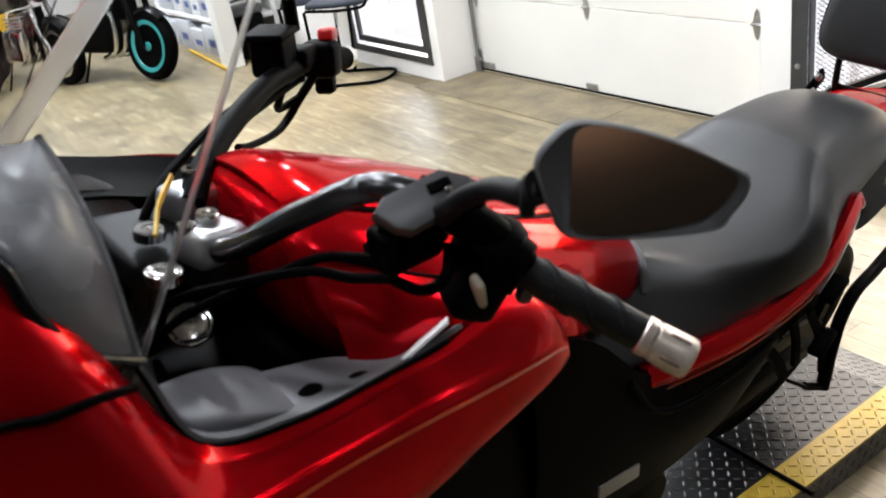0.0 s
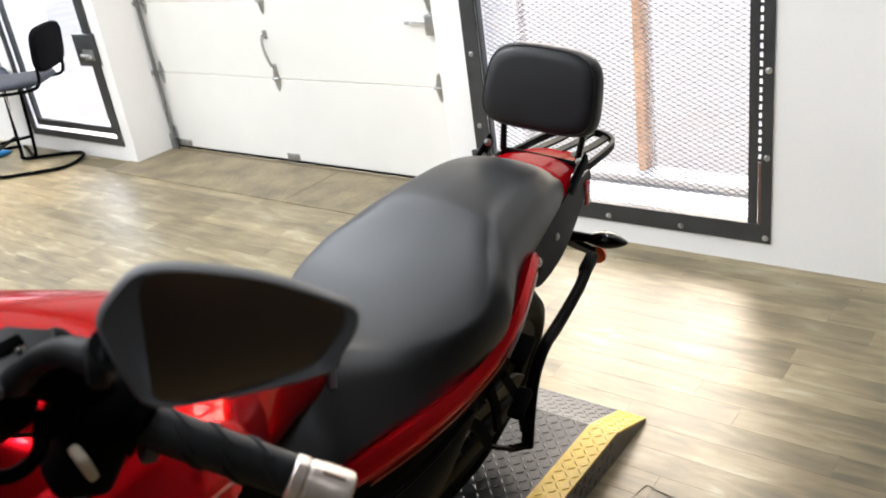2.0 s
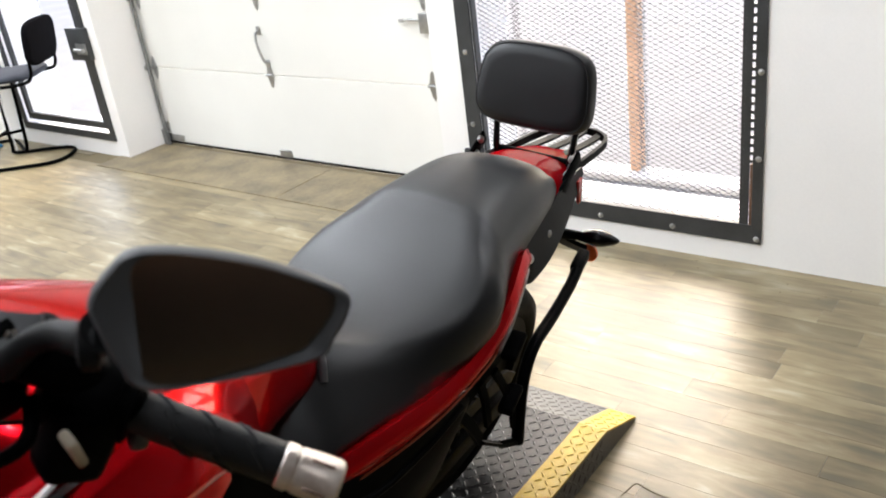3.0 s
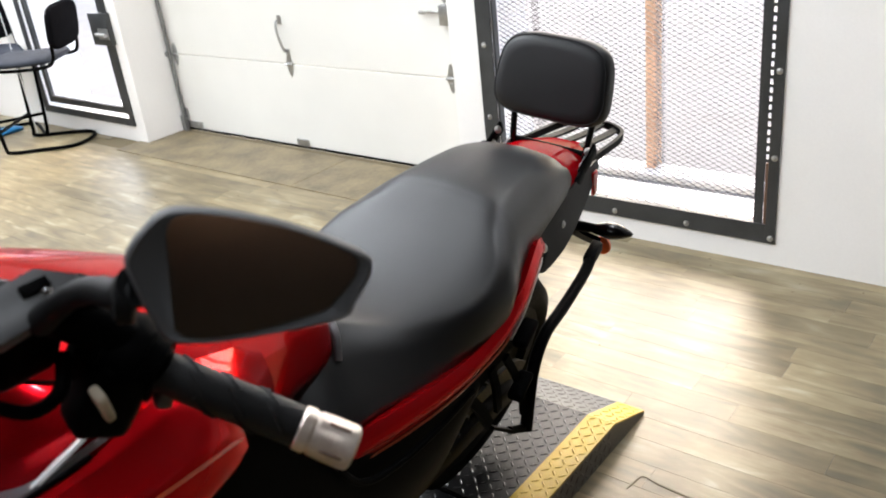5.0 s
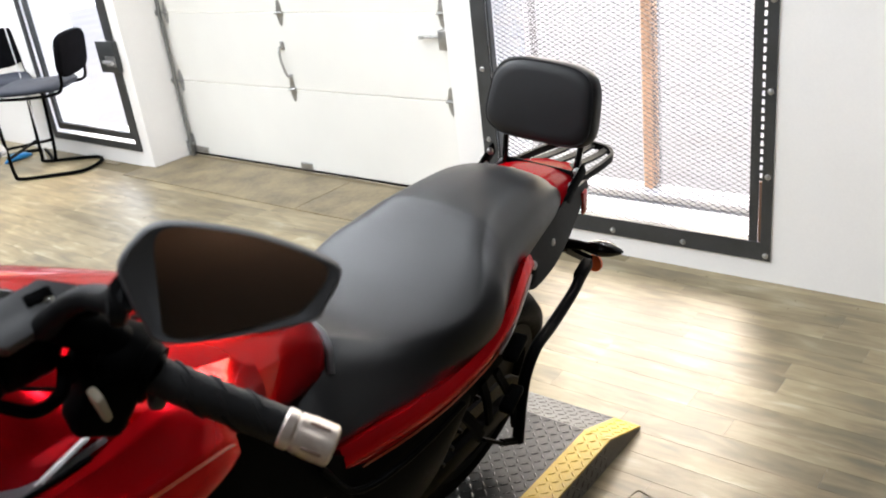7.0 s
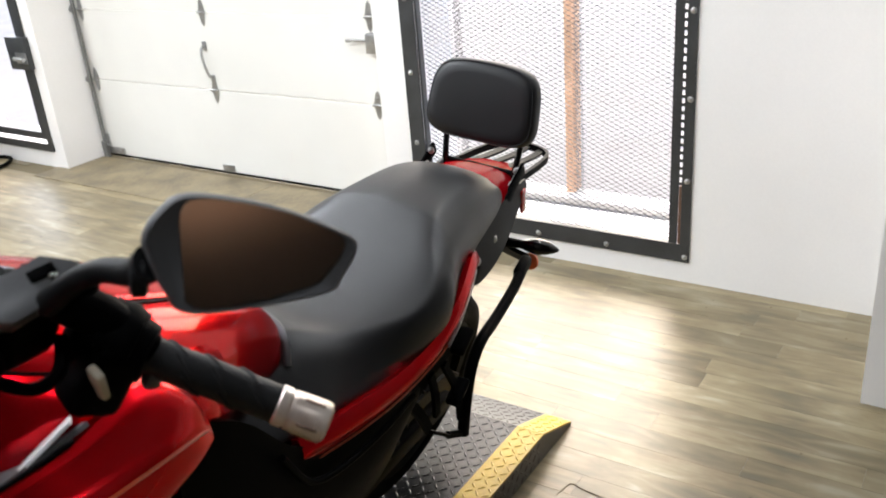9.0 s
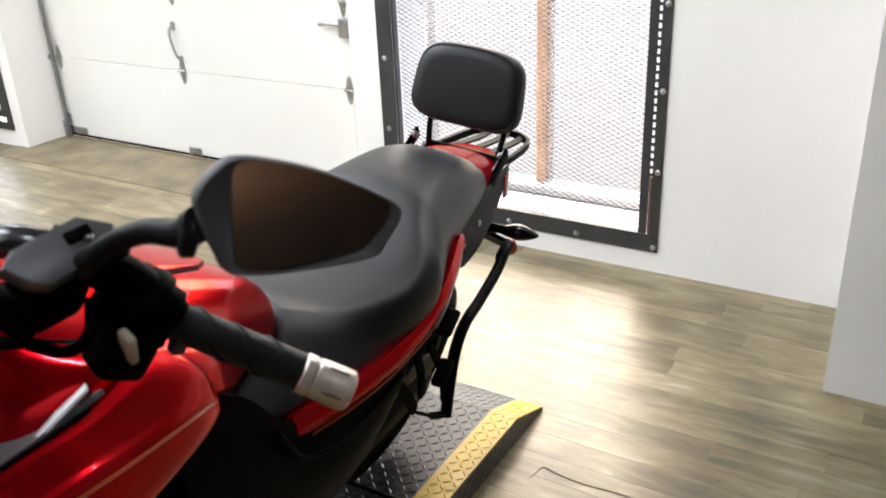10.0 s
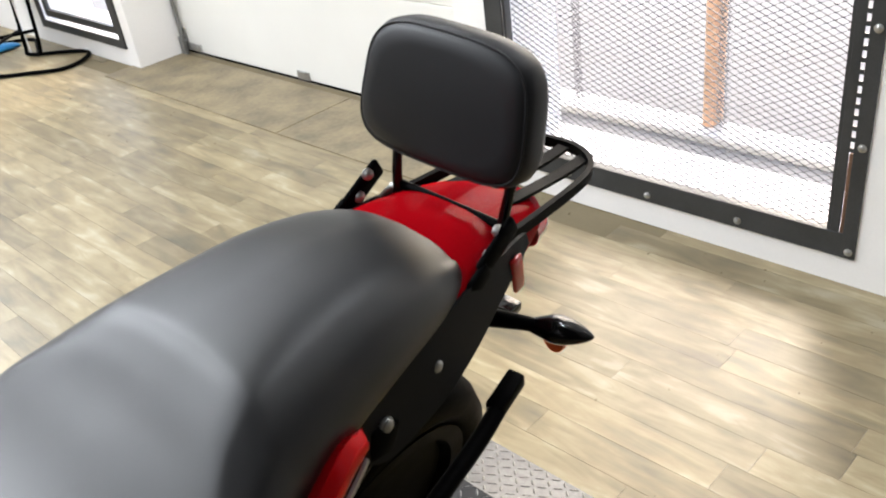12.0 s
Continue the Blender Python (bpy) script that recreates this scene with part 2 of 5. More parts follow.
    cr.inputs["To Min"].default_value, cr.inputs["To Max"].default_value = 0.44, 0.32
    l(avg.outputs[0], cr.inputs["Value"])
    l(cr.outputs[0], b.inputs["Coat Roughness"])
    bp = n("ShaderNodeBump")
    bp.inputs["Strength"].default_value, bp.inputs["Distance"].default_value = 0.3, 0.0015
    l(grain.outputs["Fac"], bp.inputs["Height"])
    l(bp.outputs[0], b.inputs["Normal"])
    return m


PLANK = plank_material()
GROUT = material("dark_floor_gap", (0.17, 0.135, 0.075), 0.7, 0, 0.1, 5, 90, 0.0)
PLY = material("worn_plywood", (0.25, 0.200, 0.118), 0.5, 0, 0.25, 6, 45, 0.08, tint=(0.085, 0.066, 0.038))
GRIP = material("worn_grip_rubber", (0.012, 0.012, 0.0125), 0.5, 0, 0.2, 30, 300, 0.3, spec=0.35)
SLOT_BROWN = material("slot_brown_reflection", (0.26, 0.17, 0.13), 0.5, 0.3, 0.2, 30, 200, 0.0)

# ---- mesh helpers ----
def link(name, bm, mat, parent=None, label="", smooth=40, kind=""):
    bmesh.ops.recalc_face_normals(bm, faces=bm.faces[:])
    me = bpy.data.meshes.new(name)
    bm.to_mesh(me)
    bm.free()
    me.materials.append(mat)
    if smooth:
        me.shade_smooth()
        me.set_sharp_from_angle(angle=radians(smooth))
    ob = new(name, me)
    if parent is not None:
        ob.parent = parent
    tagged(ob, label=label, kind=kind)
    return ob


def part(name, bm, mat, parent, label="", smooth=40):
    return link(name, bm, mat, parent, label, smooth)


def thing(name, m, label, category, group="", kind=""):
    ob = new(name)
    ob.empty_display_size = 0.1
    ob.matrix_world = m
    return tagged(ob, label, category, group, kind)


def merge(*bms):
    out = bms[0]
    for b in bms[1:]:
        me = bpy.data.meshes.new("tmp")
        b.to_mesh(me)
        b.free()
        out.from_mesh(me)
        bpy.data.meshes.remove(me)
    return out


def box(c, s, bevel=0.0, rot=(0, 0, 0), seg=2):
    bm = bmesh.new()
    bmesh.ops.create_cube(bm, size=1.0)
    for v in bm.verts:
        v.co = Vector((v.co.x * s[0], v.co.y * s[1], v.co.z * s[2]))
    if bevel:
        bmesh.ops.bevel(bm, geom=bm.edges[:], offset=bevel, segments=seg, profile=0.5, affect="EDGES")
    bm.transform(pose(*c, *rot))
    return bm


def span(x0, x1, y0, y1, z0, z1, bevel=0.0):
    return box(((x0 + x1) / 2, (y0 + y1) / 2, (z0 + z1) / 2), (abs(x1 - x0), abs(y1 - y0), abs(z1 - z0)), bevel)


def smooth_path(pts, n):
    """n points on a Catmull-Rom curve through tuples of any length."""
    p = [np.array(q, float) for q in pts]
    p = [2 * p[0] - p[1]] + p + [2 * p[-1] - p[-2]]
    out = []
    m = len(p) - 3
    for k in range(n):
        u = k / (n - 1) * m
        i = min(int(u), m - 1)
        t = u - i
        a, b, c, d = p[i], p[i + 1], p[i + 2], p[i + 3]
        out.append(0.5 * (2 * b + (c - a) * t + (2 * a - 5 * b + 4 * c - d) * t * t + (3 * b - a - 3 * c + d) * t ** 3))
    return out


def skin(rings, closed=True, caps=True):
    bm = bmesh.new()
    vs = [[bm.verts.new(tuple(p)) for p in r] for r in rings]
    n = len(vs[0])
    for a, b in zip(vs, vs[1:]):
        for i in range(n if closed else n - 1):
            j = (i + 1) % n
            bm.faces.new((a[i], a[j], b[j], b[i]))
    if caps and closed:
        bm.faces.new(vs[0])
        bm.faces.new(vs[-1][::-1])
    return bm


def tube(pts, r, n=24, seg=10, straight=False, caps=True):
    """A round bar along a path; r: one radius, or one for each point."""
    rs = r if isinstance(r, (list, tuple)) else [r] * len(pts)
    rows = [(*p, q) for p, q in zip(pts, rs)]
    path = [np.array(q, float) for q in rows] if straight else smooth_path(rows, n)
    rings, up = [], None
    for i, q in enumerate(path):
        a, b = path[max(i - 1, 0)][:3], path[min(i + 1, len(path) - 1)][:3]
        d = Vector(b - a).normalized()
        if up is None:
            up = d.orthogonal().normalized()
        up = (up - d * up.dot(d)).normalized()
        side = d.cross(up)
        rings.append([Vector(q[:3]) + (up * math.cos(w) + side * math.sin(w)) * q[3] for w in (2 * math.pi * k / seg for k in range(seg))])
    return skin(rings, True, caps)


def flat_bar(pts, wide, thick, axis=(0, 0, 1), n=20, straight=False):
    """A flat bar along a path; axis: the direction of its width."""
    path = [np.array(p, float) for p in pts] if straight else smooth_path(pts, n)
    rings = []
    for i, q in enumerate(path):
        d = Vector(path[min(i + 1, len(path) - 1)] - path[max(i - 1, 0)]).normalized()
        w = Vector(axis)
        w = (w - d * w.dot(d)).normalized()
        t = d.cross(w)
        c = Vector(q)
        rings.append([c + w * (a * wide / 2) + t * (b * thick / 2) for a, b in ((-1, -1), (1, -1), (1, 1), (-1, 1))])
    bm = skin(rings)
    return bm


def lathe(profile, m=None, seg=32):
    """Turned about z from (radius, height) pairs."""
    rings = [[Vector((r * math.cos(w), r * math.sin(w), z)) for w in (2 * math.pi * k / seg for k in range(seg))] for r, z in profile]
    bm = skin(rings)
    if m is not None:
        bm.transform(m)
    return bm


def oval_loft(rows, n_long=28, n_ring=28):
    """A body along x. rows: x, half width, top z, bottom z, y centre, top power, side drop (0..1: height of the widest place)."""
    rings = []
    for x, w, top, bot, yc, pw, mid in smooth_path(rows, n_long):
        w = max(w, 0.002)
        zc = bot + (top - bot) * mid
        ring = []
        for k in range(n_ring):
            a = 2 * math.pi * k / n_ring
            c, s = math.cos(a), math.sin(a)
            y = w * math.copysign(abs(c) ** (2 / pw), c)
            z = (top - zc if s > 0 else zc - bot) * math.copysign(abs(s) ** (2 / pw), s)
            ring.append((x, yc + y, zc + z))
        rings.append(ring)
    return skin(rings)


def sheet(rows, thick, n_long=24, n_cross=12, offset=None):
    """A shell through rows of points (every row the same count), made thick along its normals."""
    m = len(rows[0])
    flat = [tuple(c for p in r for c in p) for r in rows]
    dense = [np.array(f).reshape(m, 3) for f in smooth_path(flat, n_long)]
    grid = [smooth_path([tuple(p) for p in r], n_cross) for r in dense]
    bm = bmesh.new()
    vs = [[bm.verts.new(tuple(p)) for p in r] for r in grid]
    for a, b in zip(vs, vs[1:]):
        for i in range(n_cross - 1):
            bm.faces.new((a[i], a[i + 1], b[i + 1], b[i]))
    bmesh.ops.recalc_face_normals(bm, faces=bm.faces[:])
    bmesh.ops.solidify(bm, geom=bm.faces[:], thickness=thick)
    return bm


def plate(outline, thick, m, bevel=0.0):
    """A flat plate from an outline in its own x, y."""
    bm = bmesh.new()
    f = bm.faces.new([bm.verts.new((x, y, 0)) for x, y in outline])
    r = bmesh.ops.extrude_face_region(bm, geom=[f])
    for v in r["geom"]:
        if isinstance(v, bmesh.types.BMVert):
            v.co.z += thick
    if bevel:
        bmesh.ops.bevel(bm, geom=bm.edges[:], offset=bevel, segments=2, profile=0.5, affect="EDGES")
    bm.transform(m)
    return bm


def bolt(c, axis, r=0.008, h=0.006):
    q = Vector(axis).to_track_quat("Z", "Y").to_matrix().to_4x4()
    return lathe([(r * 1.25, -0.002), (r * 1.25, 0.001), (r, 0.0015), (r * 0.95, h * 0.7), (r * 0.6, h)], Matrix.Translation(c) @ q, 12)



# ---- the room ----
WX, DX = 3.52, 3.84          # inner face of the window wall, face of the garage door
H_ROOM = 3.0
TOP_WIN, TOP_DOOR, TOP_LEFT = 2.15, 2.16, 2.1

# the window wall, built round its three openings
def wall_piece(y0, y1, z0, z1, bm=None):
    b = span(WX, WX + 0.36, y0, y1, z0, z1)
    return b if bm is None else merge(bm, b)


W0, W1 = 1.195, 2.49          # wire-mesh opening
D0, D1 = 2.675, 5.33          # garage door opening
L0, L1 = 5.45, 6.56           # left opening
wall = wall_piece(-7.2, W0, 0, H_ROOM)
for y0, y1, z0, z1 in ((W0, W1, 0, 0.105), (W0, W1, TOP_WIN, H_ROOM), (W1, D0, 0, H_ROOM), (D0, D1, TOP_DOOR, H_ROOM), (D1, L0, 0, H_ROOM),
                       (L0, L1, 0, 0.125), (L0, L1, TOP_LEFT, H_ROOM), (L1, 14.0, 0, H_ROOM)):
    wall = wall_piece(y0, y1, z0, z1, wall)
tagged(link("wall_east", wall, WALL, smooth=0), "white painted wall with garage door and meshed openings", "wall", kind="structure")
# unseen brown wall and dark board, added to grade the mirror's reflection
tagged(link("wall_south", span(-8.0, WX + 0.36, -7.2, -7.0, 0, H_ROOM), BROWN_WALL, smooth=0), "unseen wall, brown for the mirror to reflect", "wall", kind="structure")
tagged(link("wainscot", span(-8.0, WX, -7.0, -6.96, 0, 1.72, 0.004), DARK_BOARD, smooth=0), "unseen dark board added for the mirror to reflect", "wainscot", kind="structure")
tagged(link("wall_west", span(-8.2, -8.0, -7.2, 14.2, 0, H_ROOM), TAN_WALL, smooth=0), "plain grey painted wall", "wall", kind="structure")
tagged(link("wall_north", span(-8.0, WX + 0.36, 14.0, 14.2, 0, H_ROOM), WALL, smooth=0), "plain white painted wall", "wall", kind="structure")
tagged(link("ceiling", span(-8.2, WX + 0.36, -7.2, 14.2, H_ROOM, H_ROOM + 0.2), CEILING, smooth=0), "plain dull brown ceiling", "ceiling", kind="structure")
tagged(link("wall_return", span(2.915, WX, -0.2, 0.415, 0, H_ROOM), WALL, smooth=0), "white painted wall pier standing out from the wall", "wall", kind="structure")
floor = tagged(link("floor", span(-8.2, WX + 0.36, -7.2, 14.2, -0.3, -0.004), GROUT, smooth=0), "wood-look vinyl plank floor, worn", "floor", kind="structure")

# outside
tagged(link("ground", span(-250, 300, -250, 300, -0.6, -0.31), WHITE_GROUND, smooth=0), "white ground outside", "ground", kind="structure")
tagged(link("pavement", span(WX + 0.36, 16, -5, 16, -0.3, -0.02), YARD, smooth=0), "grey concrete yard outside the openings", "pavement", kind="structure")

# plywood strip in front of the garage door
strip = merge(span(3.335, 3.80, 3.75, 5.44, -0.004, 0.006, 0.002), span(3.335, 3.80, 2.60, 3.746, -0.004, 0.0055, 0.002))
tagged(link("threshold", strip, PLY, smooth=0), "worn plywood strip before the garage door", "threshold", kind="structure")


def garage_door():
    t = thing("garage_door", pose(DX, 4.15, 0), "cream sectional garage door, closed, with zinc hinges", "garage door")
    heights = [(0.022, 0.531), (0.537, 0.985), (0.991, 1.50), (1.506, 2.16)]
    for i, (a, b) in enumerate(heights):
        p = part("panel", span(0, 0.045, -1.30, 1.30, a, b, 0.003), DOOR_PAINT, t, smooth=0)
        for s in (-1, 1):
            part("end_stile", span(-0.003, 0.004, s * 1.30, s * 1.225, a + 0.004, b - 0.004), TRIM, p, smooth=0)
    part("bottom_seal", tube([(0.02, -1.30, 0.012), (0.02, 1.30, 0.012)], 0.013, straight=True, seg=8), RUBBER, t, "black rubber bottom seal")
    for z in (0.534, 0.988, 1.503):
        for y in (-1.21, 0.0, 1.115):
            h = merge(plate([(-0.026, 0.004), (0.026, 0.004), (0.013, 0.06), (0, 0.078), (-0.013, 0.06)], 0.003, pose(0, y, z, 90, 0, 90) @ pose(0, 0, -0.004)),
                      plate([(-0.026, -0.004), (0.026, -0.004), (0.013, -0.06), (0, -0.078), (-0.013, -0.06)], 0.003, pose(0, y, z, 90, 0, 90) @ pose(0, 0, -0.004)),
                      tube([(-0.010, y - 0.028, z), (-0.010, y + 0.028, z)], 0.008, straight=True, seg=10),
                      bolt((-0.004, y, z + 0.035), (-1, 0, 0), 0.005, 0.004), bolt((-0.004, y, z - 0.035), (-1, 0, 0), 0.005, 0.004))
            part("hinge", h, STEEL, t, "zinc-plated steel hinge")
            if y:
                s = 1 if y > 0 else -1
                part("roller", merge(tube([(-0.02, y + s * 0.03, z), (-0.02, y + s * 0.06, z)], 0.005, straight=True, seg=8),
                                     lathe([(0.004, -0.008), (0.022, -0.008), (0.022, 0.008), (0.004, 0.008)], pose(-0.02, y + s * 0.06, z, 90, 0, 0), 16)), STEEL, t)
    # pull handle over the middle hinge
    part("pull_handle", merge(tube([(-0.006, 0.025, 0.79), (-0.03, 0.024, 0.785), (-0.042, 0.02, 0.74), (-0.04, 0.006, 0.67), (-0.028, -0.002, 0.622), (-0.006, -0.003, 0.612)], 0.008, 26, 8),
                              box((-0.004, 0.025, 0.795), (0.006, 0.03, 0.05), 0.002), box((-0.004, -0.003, 0.60), (0.006, 0.03, 0.05), 0.002)), STEEL, t, "curved grey steel pull handle")
    part("bottom_bracket", merge(box((-0.006, 0.0, 0.045), (0.008, 0.10, 0.045), 0.002), box((-0.012, 0.0, 0.062), (0.012, 0.07, 0.012), 0.003)), STEEL, t)
    for s, e in ((-1, 1.30), (1, 1.17)):
        part("corner_bracket", merge(span(-0.007, 0.002, s * e, s * (e - 0.045), 0.03, 0.16), span(-0.007, 0.002, s * e, s * (e - 0.18), 0.03, 0.07),
                                     tube([(-0.02, s * (e - 0.06), 0.09), (-0.02, s * (e - 0.01), 0.09)], 0.007, straight=True, seg=8),
                                     bolt((-0.008, s * (e - 0.025), 0.12), (-1, 0, 0)), bolt((-0.008, s * (e - 0.14), 0.05), (-1, 0, 0))), STEEL, t, "zinc corner bracket")
    # slide lock near the jamb
    part("slide_lock", merge(box((-0.02, -1.235, 0.86), (0.045, 0.075, 0.10), 0.004), tube([(-0.03, -1.20, 0.875), (-0.03, -1.09, 0.875)], 0.008, straight=True, seg=8),
                             box((-0.035, -1.085, 0.872), (0.014, 0.035, 0.02), 0.005)), STEEL, t, "zinc slide lock with black knob")
    return t


garage_door()
for s in (-1, 1):
    # vertical tracks
    yy = 5.302 if s > 0 else 2.703
    tr = merge(span(DX - 0.030, DX - 0.026, yy - 0.006, yy + 0.012, 0.05, 2.16), span(DX - 0.030, DX - 0.004, yy + s * 0.010, yy + s * 0.013, 0.05, 2.16), span(DX - 0.030, DX - 0.020, yy - s * 0.008, yy - s * 0.005, 0.05, 2.16),
               span(DX - 0.040, DX - 0.01, yy - 0.016, yy + 0.022, 0.0, 0.11), bolt((DX - 0.041, yy, 0.08), (-1, 0, 0)), bolt((DX - 0.041, yy, 0.035), (-1, 0, 0)))
    tagged(link("door_track", tr, TRACK, smooth=0), "zinc steel garage door track on the jamb", "door track", "garage door tracks", "structure")


def mesh_strands(y0, y1, z0, z1, cell_y, cell_z, r, knuckle=0.0):
    """Expanded metal: rows of slanted strands with flat knuckles where they meet, as one flat net with thickness."""
    verts, faces = [], []
    ny, nz = int((y1 - y0) / cell_y), int((z1 - z0) / cell_z)

    def bar(a, b, w):
        dy, dz = b[0] - a[0], b[1] - a[1]
        k = math.hypot(dy, dz)
        sy, sz = -dz / k * w, dy / k * w
        s = len(verts)
        for px in (-0.0024, 0.0024):
            verts.extend([(px, a[0] + sy, a[1] + sz), (px, a[0] - sy, a[1] - sz), (px, b[0] - sy, b[1] - sz), (px, b[0] + sy, b[1] + sz)])
        faces.extend([(s, s + 1, s + 2, s + 3), (s + 7, s + 6, s + 5, s + 4), (s, s + 3, s + 7, s + 4), (s + 1, s + 5, s + 6, s + 2)])
    for j in range(nz):
        for i in range(ny):
            y, z = y0 + i * cell_y, z0 + j * cell_z
            for sgn in (1, -1):
                bar((y, z), (y + cell_y / 2, z + sgn * cell_z / 2), r)
                bar((y + cell_y / 2, z + sgn * cell_z / 2), (y + cell_y, z), r)
            if knuckle:
                bar((y - knuckle, z), (y + knuckle, z), r * 2.1)
                bar((y + cell_y / 2 - knuckle, z + cell_z / 2), (y + cell_y / 2 + knuckle, z + cell_z / 2), r * 2.1)
    return verts, faces


def net(name, args, parent, mat, label=""):
    verts, faces = mesh_strands(*args)
    me = bpy.data.meshes.new(name)
    me.from_pydata(verts, [], faces)
    me.materials.append(mat)
    ob = new(name, me)
    ob.parent = parent
    return tagged(ob, label=label, kind="stuff")


def mesh_window():
    t = thing("window_1", pose(WX, 0, 0), "dark steel framed opening with expanded metal mesh", "window", kind="structure")
    a, b, z0, z1 = 1.17, 2.515, 0.092, TOP_WIN + 0.03
    w = 0.078
    for nm, bm in (("bottom_rail", span(-0.008, 0.0, a, b, z0, z0 + w, 0.002)), ("top_rail", span(-0.008, 0.0, a, b, z1 - w, z1, 0.002)),
                   ("side_rail", span(-0.009, 0.0, a, a + 0.040, z0, z1, 0.002)), ("side_rail", span(-0.009, 0.0, b - w, b, z0, z1, 0.002)), ("inner_stile", span(-0.006, 0.0, 1.222, a + w, z0 + w, z1 - w, 0.002))):
        part(nm, bm, FRAME_STEEL, t, smooth=0)
    for k in range(6):
        for y in (1.188, 2.48):
            part("bolt", bolt((-0.009, y, 0.115 + k * 0.33 + (0.0 if y < 2 else 0.03)), (-1, 0, 0), 0.010, 0.008), STEEL, t)
    for k in range(1, 4):
        part("bolt", bolt((-0.009, 1.205 + k * 0.325, 0.117), (-1, 0, 0), 0.010, 0.008), STEEL, t)
    # inner rim and raw wood strip of the reveal
    part("inner_rim", merge(span(0.0, 0.03, a + w, a + w + 0.012, z0 + w, z1 - w), span(0.0, 0.03, b - w - 0.012, b - w, z0 + w, z1 - w), span(0.0, 0.03, a + w, b - w, z0 + w - 0.012, z0 + w)), FRAME_STEEL, t, smooth=0)
    part("wood_strip", span(-0.004, 0.020, 1.211, 1.2215, z0 + w, 0.42, 0.002), RAW_WOOD, t, "raw brown wood strip in the frame")
    for k in range(int((z1 - w - 0.43) / 0.032)):
        part("slot_rung", span(-0.006, 0.0, a + 0.040, 1.222, 0.425 + 0.032 * k, 0.438 + 0.032 * k), FRAME_STEEL, t, smooth=0)
    net("expanded_mesh", (1.245, 2.44, 0.17, TOP_WIN - 0.06, 0.0415, 0.0205, 0.00062, 0.0042), t, MESH_DARK, "dark expanded metal mesh").location.x = 0.015
    # sliding bolt rail
    part("latch_bar", merge(span(-0.03, -0.009, 2.44, 2.53, 0.30, 0.36, 0.003), tube([(-0.03, 2.49, 0.10), (-0.03, 2.49, 0.36)], 0.009, straight=True, seg=8)), FRAME_STEEL, t)
    return t


mesh_window()


def left_window():
    t = thing("window_2", pose(WX, 0, 0), "black steel framed glazed gate in the wall", "window", kind="structure")
    a, b, z0, z1 = 5.43, 6.58, 0.11, TOP_LEFT + 0.03
    w = 0.05
    for nm, bm in (("bottom_rail", span(-0.012, 0.0, a, b, z0, z0 + w, 0.002)), ("top_rail", span(-0.012, 0.0, a, b, z1 - w, z1, 0.002)),
                   ("side_rail", span(-0.013, 0.0, a, a + w, z0, z1, 0.002)), ("side_rail", span(-0.013, 0.0, b - w, b, z0, z1, 0.002))):
        part(nm, bm, FRAME_STEEL, t, smooth=0)
    g0, g1 = a + 0.075, b - 0.075
    for nm, bm in (("gate_rail", span(0.005, 0.03, g0, g1, z0 + 0.075, z0 + 0.12)), ("gate_stile", span(0.005, 0.03, g0, g0 + 0.04, z0 + 0.12, z1 - 0.1)),
                   ("gate_stile", span(0.005, 0.03, g1 - 0.04, g1, z0 + 0.12, z1 - 0.1))):
        part(nm, bm, FRAME_STEEL, t, smooth=0)
    lock = part("lock_box", span(-0.035, 0.03, 5.41, 5.615, 0.66, 0.865, 0.004), FRAME_STEEL, t, "dark grey steel lock box")
    part("lock_lever", merge(tube([(-0.06, 5.42, 0.73), (-0.06, 5.52, 0.735)], 0.013, straight=True), span(-0.04, -0.035, 5.42, 5.53, 0.70, 0.77)), STEEL, lock, "zinc lock lever")
    return t


left_window()


def outside_fence():
    t = thing("yard_cage", pose(0, 0, 0), "pine posts and wire mesh cage standing outside", "fence")
    part("post", span(4.28, 4.37, 2.037, 2.083, -0.02, 2.6, 0.004), POST_WOOD, t, "orange pine post")
    part("kerb", span(4.20, 4.36, 1.0, 3.4, -0.02, 0.015, 0.006), CONCRETE, t, "pale concrete kerb")
    for y in (1.99, 2.69):
        n = net("side_mesh", (y, y + 0.045, 0.02, 2.3, 0.022, 0.0205, 0.0011), t, MESH_DARK, "narrow strip of dark wire mesh")
        n.location.x = 4.30
    return t


outside_fence()

# housings over the unseen lamps, the added fill lights included
for lx, ly in LAMPS:
    t = thing("ceiling_light", pose(lx, ly, 2.94), "unseen white tube light fixture on the ceiling, placed for the lighting", "ceiling light", "ceiling tube lights")
    part("housing", span(-0.09, 0.09, -0.62, 0.62, 0.0, 0.055, 0.004), WHITE_PLASTIC, t)


